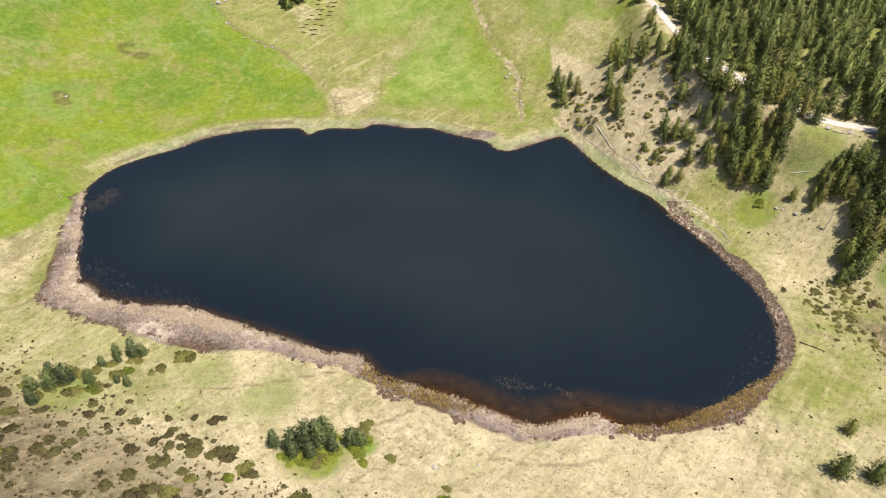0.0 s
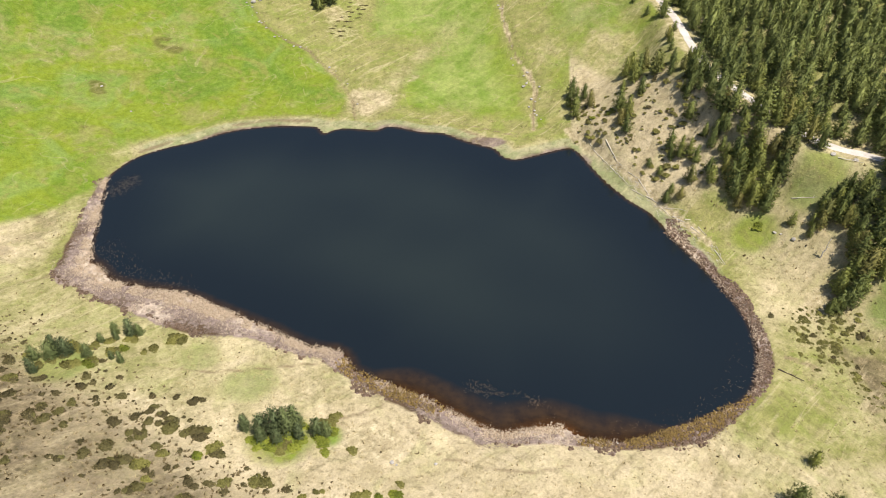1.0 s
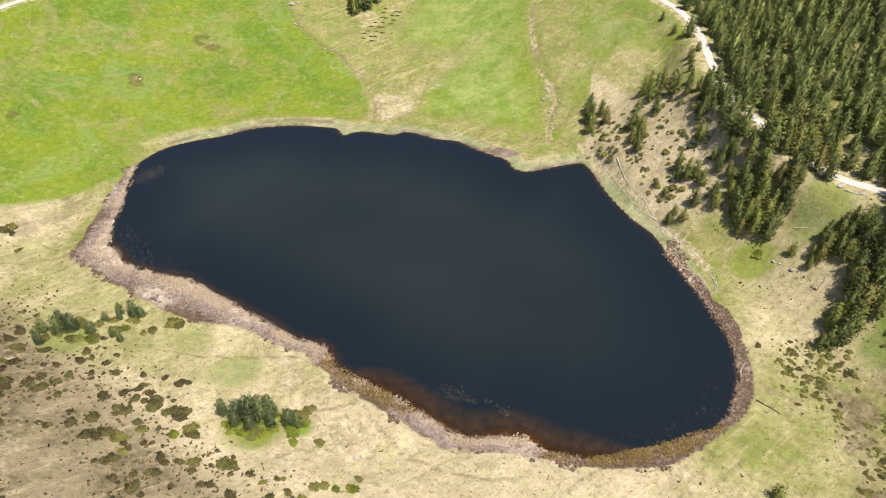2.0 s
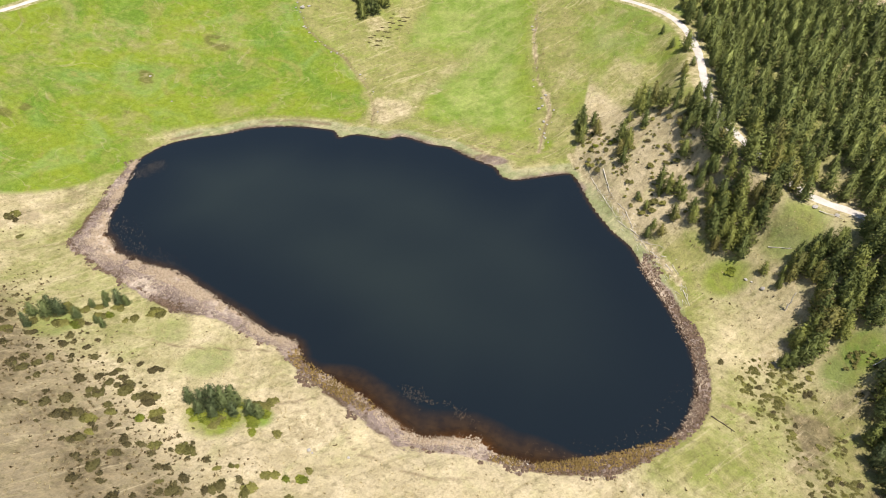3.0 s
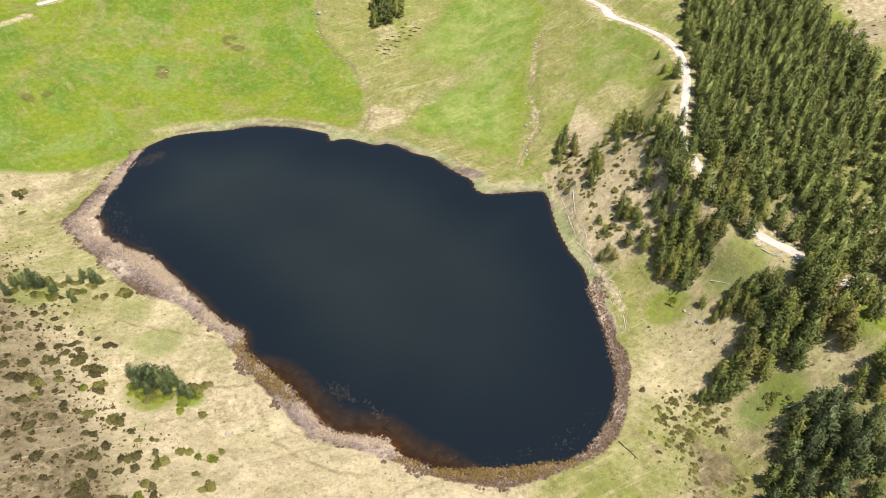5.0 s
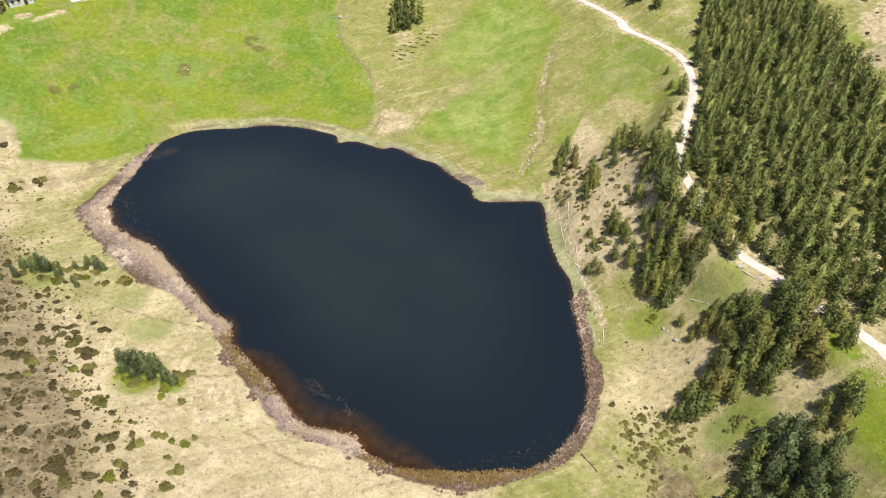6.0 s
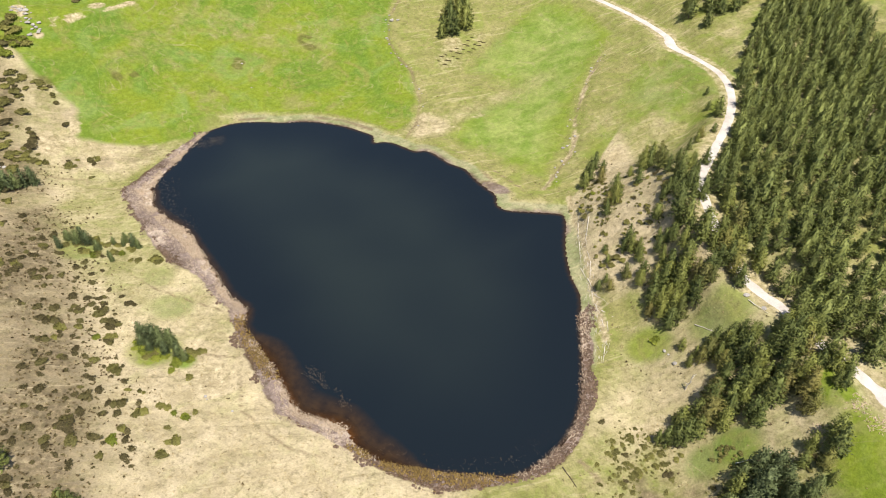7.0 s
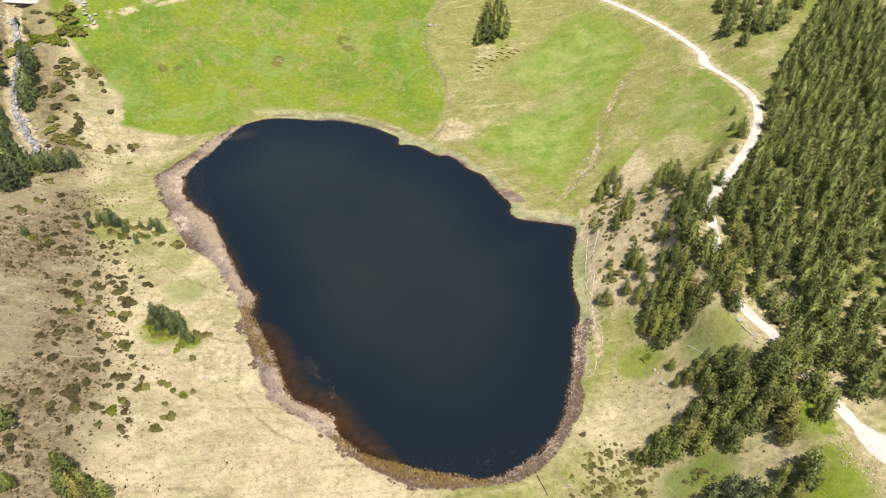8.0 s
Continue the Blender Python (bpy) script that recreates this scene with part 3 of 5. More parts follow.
def surface(x, y):
    """Height of the built ground, between its grid lines."""
    xs, ys, z = LAND["xs"], LAND["ys"], LAND["z"]
    x, y = np.asarray(x, float), np.asarray(y, float)
    i, j = np.clip(np.searchsorted(xs, x) - 1, 0, len(xs) - 2), np.clip(np.searchsorted(ys, y) - 1, 0, len(ys) - 2)
    u, v = (x - xs[i]) / (xs[i + 1] - xs[i]), (y - ys[j]) / (ys[j + 1] - ys[j])
    return (z[j, i] * (1 - u) + z[j, i + 1] * u) * (1 - v) + (z[j + 1, i] * (1 - u) + z[j + 1, i + 1] * u) * v


def z_at(x, y):
    return float(surface(x, y))


def build_ground():
    xs, ys = axis(-135, 100, 0.75, 3200), axis(2, 224, 0.75, 3200)
    gx, gy = (a.ravel() for a in np.meshgrid(xs, ys))
    gz = height(gx, gy)
    LAND.update(xs=xs, ys=ys, z=gz.reshape(len(ys), len(xs)))
    me = mesh_of("ground", np.stack([gx, gy, gz], -1), grid_faces(len(xs), len(ys)), TURF, True)
    a, b = zones(gx, gy)
    for name, values in (("zone", a), ("soil", b)):
        me.attributes.new(name, "FLOAT_COLOR", "POINT").data.foreach_set("color", values.astype(np.float32).ravel())
    north = 1 - step(signed(np.array(LUSH_N), gx, gy), -10, 2)
    lake = signed(SHORE, gx, gy)
    margin = (1 - step(lake, 1.2, 2.4 + 2.6 * cloudy(gx, gy, 14, 83))) * step(gy + 0.25 * gx, 92, 98)
    me.attributes.new("margin", "FLOAT", "POINT").data.foreach_set("value", margin.astype(np.float32))
    me.attributes.new("sward", "FLOAT", "POINT").data.foreach_set("value", north.astype(np.float32))
    return tagged(new("ground", me), "alpine turf, lush green meadow and dry straw slopes round the lake", "ground", kind="structure")


build_ground()


def build_water():
    xs, ys = np.arange(-72, 58, 0.8), np.arange(42, 130, 0.8)
    gx, gy = (a.ravel() for a in np.meshgrid(xs, ys))
    lake = signed(SHORE, gx, gy)
    faces = grid_faces(len(xs), len(ys))
    faces = faces[(lake[faces] < 0.6).all(1)]
    # The shelf is broad on the south shore and narrow elsewhere.
    d1, _ = line_dist([(1, 55.8), (4, 54.6), (10, 52.5), (20, 52), (27, 51)], gx, gy)
    broad = 1 - step(d1, 0.0, 9.5)
    d2, _ = line_dist([(-55, 77), (-38, 71.5), (-20, 64.5), (-9, 60)], gx, gy)
    shelf = 1.0 + 6.5 * broad + 1.5 * (1 - step(d2, 1, 5))
    depth = np.clip(-lake / (shelf * (0.85 + 0.3 * cloudy(gx, gy, 9, 17))), 0, 1)
    used = np.unique(faces)
    index = np.zeros(len(gx), int)
    index[used] = np.arange(len(used))
    me = mesh_of("water", np.stack([gx, gy, 0 * gx], -1)[used], index[faces], WATER, True)
    me.attributes.new("depth", "FLOAT", "POINT").data.foreach_set("value", depth[used].astype(np.float32))
    # Extent of the painted reflection: away from shore, weaker to the southeast.
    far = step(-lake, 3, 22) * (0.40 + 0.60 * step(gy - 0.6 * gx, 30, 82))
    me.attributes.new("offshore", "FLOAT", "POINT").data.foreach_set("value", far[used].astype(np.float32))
    return tagged(new("water", me), "still dark blue lake water with peaty brown shallows", "water", kind="structure")


build_water()


def build_road(points, label):
    """A track: a crowned ribbon of gravel with ragged edges and a little thickness."""
    line = spline(points, 14)
    verts, n = [], 9
    for i, p in enumerate(line):
        d = line[min(i + 1, len(line) - 1)] - line[max(i - 1, 0)]
        side = np.array([-d[1], d[0]]) / np.hypot(d[0], d[1])
        wide = 1.10 + 0.22 * noise.noise((i * 0.21, 3.3, 0)) + 1.5 * float(step(p[0], 84.5, 88.5)) + 0.7 * math.exp(-((p[0] - 25) ** 2 + (p[1] - 183) ** 2) / 9)
        for k in range(n):
            f = 2 * k / (n - 1) - 1
            w = f * (wide + 0.22 * noise.noise((i * 0.5, 7.1 * np.sign(f), 5)))
            q = p[:2] + side * w
            verts.append((q[0], q[1], p[2] + 0.07 - 0.30 * max(abs(f) - 0.86, 0) / 0.14 * 0.6 - 0.03 * abs(f) + 0.02 * noise.noise((q[0], q[1], 0))))
    me = mesh_of("road", verts, grid_faces(n, len(line)), GRAVEL, True)
    return tagged(new("road", me), label, "road", kind="structure")


build_road(ROAD, "pale gravel forest track winding along the slope")
build_road(TRACK[5:], "pale gravel track above the western meadow")
build_road([(-136, 78, 24.0), (-130, 84, 23.2), (-126.5, 89.5, 22.4), (-124.5, 94, 21.9)], "short stretch of pale gravel track beside the ravine")


# ---------------------------------------------------------------- trees
def tufts(rng, centres, outs, size, blades=4, lift=0.35, width=0.42, facing=None):
    """Sprays of needles: at each centre some pointed blades that spread outward, or lie like scales across the way they face."""
    m = len(centres)
    d = np.repeat(outs, blades, 0) * 0.9 + rng.normal(0, 0.65, (m * blades, 3)) + (0, 0, lift)
    d /= np.linalg.norm(d, axis=1, keepdims=True)
    if facing is None:
        side = np.cross(d, rng.normal(0, 1, (m * blades, 3)))
    else:
        way = np.repeat(facing, blades, 0) + rng.normal(0, 0.28, (m * blades, 3))
        way /= np.linalg.norm(way, axis=1, keepdims=True)
        d = d - 0.75 * way * (d * way).sum(1, keepdims=True)
        d /= np.linalg.norm(d, axis=1, keepdims=True)
        side = np.cross(d, way)
    side /= np.linalg.norm(side, axis=1, keepdims=True) + 1e-9
    c = np.repeat(centres, blades, 0)
    s = np.repeat(np.broadcast_to(size, m), blades)[:, None] * rng.uniform(0.7, 1.3, (m * blades, 1))
    v = np.stack([c - 0.25 * s * d - side * s * width, c - 0.25 * s * d + side * s * width, c + s * d], 1).reshape(-1, 3)
    return v, np.arange(len(v)).reshape(-1, 3)


def conifer(seed, tall, spread, fat=0.6, size=0.33, bare=0.05, material=None, dense=1.0):
    """Trunk and crown meshes of a mountain pine: whorls of boughs with upturned tips carry sprays of needles."""
    rng = np.random.default_rng(seed)
    lean = rng.normal(0, 0.012 * tall, 2)
    zs = np.linspace(0, 1, 6)
    line = np.stack([lean[0] * zs**2, lean[1] * zs**2, tall * zs * 0.97 - 0.4 * (zs == 0)], -1)
    pieces, spots, outs, sizes, ups = [tube(line, 0.020 * tall * (1 - 0.93 * zs), 6)], [], [], [], []
    lobes = rng.uniform(0, 6.28, 3)
    z = bare * tall
    while z < tall * 0.97:
        f = (z - bare * tall) / (tall * (1 - bare))
        reach = spread * ((1 - f) ** fat) * (0.70 + 0.30 * min(1, f / 0.15)) * rng.uniform(0.86, 1.08)
        start = rng.uniform(0, 6.28)
        count = max(4, int(round((4.0 + 5.4 * reach / spread) * dense)))
        for k in range(count):
            a = start + 6.28 * (k + rng.uniform(-0.3, 0.3)) / count
            r = reach * rng.uniform(0.72, 1.14) * (1 + 0.15 * math.sin(2 * a + lobes[0] + 2 * f) + 0.10 * math.sin(3 * a + lobes[1]))
            base = np.array([lean[0] * (z / tall) ** 2, lean[1] * (z / tall) ** 2, z + rng.normal(0, 0.06)])
            way = np.array([math.cos(a), math.sin(a), 0])
            tip = base + way * r + np.array([0, 0, rng.uniform(-0.10, 0.22) * r + 0.2 * f])
            if r > 0.8 * spread and k % 2 == 0:
                pieces.append(tube([base, (base + tip) / 2 - (0, 0, 0.08 * r), tip], [0.05, 0.03, 0.01], 4))
            for q in ((1.0, 0.82, 0.62, 0.42) if r > 0.6 * spread else (0.97, 0.62)):
                for _ in range(2 if q > 0.7 else 1):
                    off = rng.normal(0, 1, 3) * (0.10 + 0.05 * r, 0.10 + 0.05 * r, 0.07)
                    spots.append(base + (tip - base) * q + off - (0, 0, 0.10 * r * q * (1 - q)))
                    outs.append(way * 0.75 + np.array([0, 0, 0.25 + 0.3 * f]))
                    ups.append(off / (np.linalg.norm(off) + 1e-6) * 0.8 + way * (q - 0.5) + np.array([0, 0, 0.5]))
                    sizes.append(size * rng.uniform(0.8, 1.25) * (0.70 + 0.30 * (1 - f)) * (tall / 10) ** 0.4)
        z += rng.uniform(0.36, 0.50) * (tall / 10) ** 0.5
    for _ in range(7):
        spots.append(np.array([lean[0], lean[1], tall * rng.uniform(0.92, 1.0)]))
        outs.append(np.array([0, 0, 0.9]))
        ups.append(np.array([*rng.normal(0, 0.5, 2), 0.5]))
        sizes.append(size * 0.7)
    spots, outs, sizes, ups = np.array(spots), np.array(outs), np.array(sizes), np.array(ups)
    ups /= np.linalg.norm(ups, axis=1, keepdims=True)
    crown = tufts(rng, spots, outs, sizes, 3, 0.15, 0.34, ups)
    sprays = len(crown[0])
    # Dense inner twigs, so that the crown does not let the ground show through.
    hz, ha = np.linspace(bare + 0.06, 0.93, 8), np.linspace(0, 2 * math.pi, 8)[:-1]
    core = []
    for f in hz:
        r = 0.48 * spread * max(1 - (f - bare) / (1 - bare), 0.02) ** fat
        for a in ha:
            core.append((lean[0] * f**2 + r * math.cos(a) * rng.uniform(0.6, 1.2), lean[1] * f**2 + r * math.sin(a) * rng.uniform(0.6, 1.2), tall * f + rng.normal(0, 0.15)))
    cf = []
    for i in range(7):
        for k in range(7):
            a, b = i * 7 + k, i * 7 + (k + 1) % 7
            cf += [(a, b, b + 7), (a, b + 7, a + 7)]
    crown = joined([crown, (np.array(core), np.array(cf))])
    tv, tf = joined(pieces)
    away = crown[0] * (0.95, 0.95, 0) / spread + (0, 0, 0.12) + rng.normal(0, 0.10, crown[0].shape)
    away[:sprays] += 0.38 * np.repeat(ups, 9, 0)
    away /= np.linalg.norm(away, axis=1, keepdims=True)
    return mesh_of("trunk", tv, tf, BARK, True), mesh_of("crown", crown[0], crown[1], material or NEEDLES, True, away)


def tree_thing(meshes, label):
    base = tagged(new("pine_tree"), label, "tree", "mountain pines round the lake")
    child("trunk", meshes[0], base)
    child("crown", meshes[1], base)
    return base


WIDE = [conifer(30 + k, 7.0, reach, fat, 0.36, 0.05, None, 0.78) for k, (reach, fat) in enumerate(((1.65, 0.50), (1.85, 0.46), (1.50, 0.56), (1.75, 0.40), (1.95, 0.50), (1.60, 0.62), (1.80, 0.54)))]
ROUND = [conifer(21, 5.0, 1.9, 0.40, 0.32, 0.03), conifer(22, 5.0, 1.7, 0.46, 0.30, 0.03)]
BLUE = [conifer(25, 6.0, 1.75, 0.40, 0.40, 0.04, BLUE_NEEDLES), conifer(26, 6.0, 1.55, 0.46, 0.38, 0.04, BLUE_NEEDLES), conifer(27, 6.0, 1.9, 0.36, 0.40, 0.03, BLUE_NEEDLES)]
TALL = {id(WIDE): 7.0, id(ROUND): 5.0, id(BLUE): 6.0}
TREE_LABEL = "dark green mountain pine with dense conical crown"


def forest_spots(rng, outline, gap, count):
    """Places in an outline, at least gap apart."""
    poly = np.array(outline, float)
    lo, hi = poly.min(0), poly.max(0)
    got = []
    for _ in range(count * 40):
        p = lo + (hi - lo) * rng.random(2)
        if inside(poly, p[0], p[1]) and all((p[0] - q[0]) ** 2 + (p[1] - q[1]) ** 2 > gap * gap for q in got):
            got.append(p)
            if len(got) >= count:
                break
    return got


# Single trees and groups along the margins: x, y, height.
EDGE = [(26.9, 127.0, 8.2), (27.2, 129.4, 9.0), (29.9, 128.6, 7.4), (36.4, 119.3, 9.4), (36.6, 121.0, 5.3), (35.9, 116.6, 7.3), (38.0, 129.0, 9.2), (39.0, 129.8, 9.3), (41.8, 127.5, 9.7),
        (44.0, 124.6, 7.5), (38.9, 124.5, 5.0), (35.9, 128.3, 3.6), (45.9, 117.2, 5.4), (46.2, 113.7, 4.6), (46.3, 117.9, 4.8), (45.6, 137.5, 5.6), (45.1, 133.8, 3.6), (44.7, 128.2, 4.2),
        (47.6, 125.3, 5.4), (49.4, 124.2, 6.0), (49.7, 129.0, 5.0), (46.7, 121.5, 6.0), (49.0, 119.0, 6.0), (47.0, 118.5, 5.4), (50.4, 119.0, 4.7)]
BANK = [(44.6, 107.1, 8.4), (43.1, 108.0, 4.0), (46.9, 105.0, 6.9), (49.4, 106.8, 4.9), (50.0, 108.0, 6.0), (51.3, 107.7, 6.1), (51.2, 109.8, 5.8), (52.4, 110.4, 5.7), (45.8, 102.2, 4.7),
        (49.0, 100.3, 6.7), (52.3, 97.2, 8.7), (54.9, 94.7, 9.0), (56.8, 93.2, 8.8), (57.7, 94.6, 9.7), (52.8, 95.3, 6.1), (51.8, 99.7, 6.8), (53.3, 100.5, 8.7), (55.8, 99.2, 8.0),
        (51.3, 103.2, 6.7), (55.4, 102.1, 7.1), (59.1, 98.3, 8.9), (58.8, 97.0, 7.3)]
GROVE = [(60.1, 90.2, 3.7), (62.2, 87.2, 5.2), (63.5, 87.8, 6.6), (64.3, 88.6, 8.0), (65.8, 87.7, 8.0), (66.7, 89.2, 7.9), (67.6, 90.4, 6.7), (69.2, 90.0, 5.8), (67.2, 87.0, 6.7),
         (67.9, 77.8, 11.1), (67.1, 81.0, 10.2), (69.9, 77.5, 8.6), (69.6, 80.5, 10.0), (70.9, 80.7, 9.9), (72.7, 79.0, 9.0), (73.6, 78.4, 8.1), (74.3, 81.7, 9.9), (75.1, 82.4, 9.1),
         (73.5, 87.5, 10.8), (74.5, 87.4, 9.3), (72.0, 90.4, 7.3), (72.3, 87.6, 8.9), (71.5, 86.6, 7.7)]
SPUR = [(78.3, 80.5, 6.2), (78.9, 81.0, 6.1), (77.7, 84.7, 5.5), (63.8, 74.4, 7.1), (65.0, 74.5, 8.7), (66.0, 75.0, 10.0), (67.2, 76.3, 8.3), (62.6, 74.3, 4.2), (75.2, 87.5, 6.1),
        (75.7, 87.9, 7.7), (75.8, 93.3, 7.2), (77.0, 94.9, 8.6), (78.0, 87.8, 3.6), (81.3, 84.0, 7.1), (80.4, 84.1, 5.4), (75.2, 84.1, 6.3), (71.2, 81.7, 6.7), (72.5, 83.5, 7.2),
        (67.0, 83.2, 6.2)]
NORTH = [(-38.2, 174.4, 9), (-36.0, 172.6, 7), (-39.6, 178.2, 9), (-34.6, 176.6, 7), (-38.0, 169.0, 5), (-37.1, 172.1, 11), (-39, 180.6, 10), (-38.4, 171, 6), (-36.7, 176, 9), (-35.5, 179, 8), (-40, 176, 9), (25.1, 194.7, 7.6), (31.1, 190.6, 6), (32.6, 197.5, 8.1),
         (35.4, 199.2, 7.5), (29, 198, 7), (24, 200, 7)]
WEST = [(-98.3, 63.9, 6.6), (-101.2, 66.5, 7.2), (-104.7, 69.3, 7.3), (-108.4, 72.0, 6.9), (-111.9, 72.3, 5.7), (-122.1, 77.0, 2.1), (-80.0, 52.3, 4.8), (-77.7, 53.3, 5.1), (-75.9, 54.5, 4.7),
        (-75.7, 56.2, 4.9), (-75.5, 57.8, 4.3), (-75.5, 59.5, 4.3), (-75.5, 61.4, 4.2), (-73.3, 45.8, 8.1), (-73.8, 47.7, 7.9), (-81.9, 48.7, 8.1), (-80.4, 50.8, 6.7), (-90.7, 54.6, 4.5),
        (-95.4, 56.4, 4.5), (-106.8, 63.4, 5.3)]
GORGE = [(-71.7, 44.6, 6.7), (-70.7, 45.3, 6.6), (-71.9, 48.0, 6.3), (-80.0, 49.5, 6.8), (-85.0, 50.4, 6.5), (-85.8, 52.3, 6.4), (-81.3, 52.5, 5.9), (-84.0, 52.8, 6.0), (-78.0, 47.4, 7.3),
         (-74.7, 50.7, 4.7)]
COPSE = [(8.2, 17.3, 8.8), (9.3, 17.8, 8.8), (7.0, 17.3, 7.4), (10.9, 19.1, 6.9), (11.2, 20.1, 4.9)]
FORESTS = [  # outline, gap, count
    ([(51.5, 104), (54, 98), (57.5, 95.5), (60, 97.5), (63, 99.5), (63, 101.5), (62, 105), (58, 108.5), (54, 113), (51.5, 116), (49.5, 121), (47, 124), (46.5, 118), (50, 112.5), (51, 108)], 2.1, 70),
    ([(66, 88), (70, 85), (74, 82), (79, 83), (78, 88), (76, 91), (72, 92), (68, 91)], 2.3, 22),
    ([(73.5, 70), (76, 74.5), (79, 75), (82, 79.5), (83.5, 76), (84, 70), (83, 60), (78, 52), (74, 54), (72, 62)], 2.0, 95),
    ([(51.6, 139), (50.8, 150), (48, 160), (45.5, 170), (44, 180), (43, 192), (42, 214), (57, 211), (66, 196), (73, 182), (75, 174), (76.5, 156), (79, 146), (84, 140.5), (93, 132), (98, 115), (98, 100), (91, 94), (84, 91), (81, 90.6),
      (77, 95), (72, 100.3), (68, 102.5), (63.5, 105), (59, 111.5), (53.4, 121)], 2.1, 820),
    ([(16, 207), (24, 197), (33, 199), (40, 204), (40, 216), (18, 218)], 2.8, 26),
]
# Stretches of the track with no tall trees before them on the lake side.
OPEN_TRACK = [[(45.6, 163.5), (48.5, 152), (49.5, 138), (50.2, 127), (50.8, 124)], [(65.0, 100.6), (67.3, 100.2), (72.2, 98)], [(76.6, 92.6), (77.6, 91.8)], [(81.3, 89.2), (85.3, 86.5), (88.5, 85.2)]]


def clear_of_track(x, y, h):
    """Whether a tree of that height leaves the open stretches free."""
    d = np.array([x - 72, y - 10]) / math.hypot(x - 72, y - 10)
    s = np.linspace(0, 1.05 * h, 9)
    px, py = x + d[0] * s, y + d[1] * s
    return all(line_dist(line, px, py)[0].min() > 1.2 for line in OPEN_TRACK)


rng = np.random.default_rng(5)
standing = []
for x, y, h in EDGE + GROVE + SPUR + BANK + COPSE:
    # A tall mass of crowns is two trees, the second one standing behind the first, up the slope.
    dx, dy = (x - 72) / math.hypot(x - 72, y - 10), (y - 10) / math.hypot(x - 72, y - 10)
    standing.append((x + 0.12 * h * dx, y + 0.12 * h * dy, (0.56 if h > 5 else 0.78) * h, WIDE))
    if h > 5:
        rise = (z_at(x + 3 * dx, y + 3 * dy) - z_at(x, y)) / 3
        back = 0.38 * h / (0.656 + 0.755 * min(max(rise, 0), 0.8))
        side = float(rng.normal(0, 0.5))
        standing.append((x + back * dx - side * dy, y + back * dy + side * dx, 0.52 * h, WIDE))
standing += [(x, y, h, WIDE) for x, y, h in NORTH] + [(x, y, 1.1 * h, BLUE) for x, y, h in WEST + GORGE]
for outline, gap, count in FORESTS:
    for p in forest_spots(rng, outline, gap, count):
        d, _ = line_dist(ROADLINE, p[0], p[1])
        h = float(np.clip(rng.normal(4.9, 1.0), 3.0, 7.5))
        south = p[1] < 76
        if d > 1.9 and math.hypot(p[0] - 65.2, p[1] - 84.0) > 2.6:
            while h > 3.0 and not clear_of_track(p[0], p[1], h):
                h *= 0.8
            if h > 2.6:
                standing.append((p[0], p[1], h, BLUE if south and rng.random() < 0.6 else WIDE))
for x, y in ((52.6, 117.2), (58.6, 107.6), (59.8, 105.4), (61.4, 103.2), (62.8, 101.4), (60.4, 107.0), (64.2, 99.6), (73.6, 95.2), (75.0, 92.8), (79.6, 87.4), (78.6, 89.0), (62.0, 104.8)):
    standing.append((x, y, float(rng.uniform(4.8, 6.4)), WIDE))
DWARF = [(-51.6, 51.6, 3.1), (-53.1, 54.3, 2.8), (-51.0, 54.9, 3.5), (-51.0, 56.0, 3.8), (-49.5, 56.0, 3.6), (-45.1, 61.3, 2.6), (-42.9, 61.6, 3.3), (-41.6, 61.7, 2.3), (-43.0, 56.1, 1.7),
         (-41.4, 55.6, 2.3), (-46.4, 59.4, 1.8), (-53.4, 40.4, 2.6), (-46.6, 56.2, 2.6), (-44.4, 60.2, 1.8)]
CLUSTER = [(-19.9, 45.7, 3.1), (-17.6, 45.5, 3.8), (-15.8, 45.8, 5.0), (-14.4, 45.9, 5.2), (-13.9, 47.2, 4.1), (-15.1, 44.0, 2.9), (-12.6, 45.1, 3.1), (-10.6, 46.1, 3.4), (-9.4, 46.2, 2.9),
           (-17.2, 44.1, 2.9)]
standing += [(x, y, h, BLUE) for x, y, h in DWARF + CLUSTER]
for x, y, h in ((-8.3, 16.9, 5.5), (2.1, 12.6, 4.0), (52.6, 48.6, 2.9), (48.4, 42.6, 4.2), (52.4, 41.8, 4.0), (46.2, 114.2, 3.8), (47.3, 144, 2.2), (43.1, 154.8, 2.4),
                (40.8, 161.5, 2.2), (46, 151.6, 5.0), (41.8, 100.6, 2.6), (39.3, 108.6, 2.0), (42.6, 101.8, 2.4), (44.0, 100.2, 2.8), (41.0, 106.2, 2.2), (-120, 77.5, 2.5)):
    standing.append((x, y, h, WIDE if h > 4.3 else ROUND))
models = {}
far_wood = [t for t in standing if (t[1] > (168 if t[0] < 52 else 132) and t[0] > 10) or (t[0] > 82 and t[1] > 90) or (0.8 * t[0] + 0.6 * t[1] > 116.5 and t[0] > 50 and t[1] > 92)]
standing = [t for t in standing if t not in far_wood]
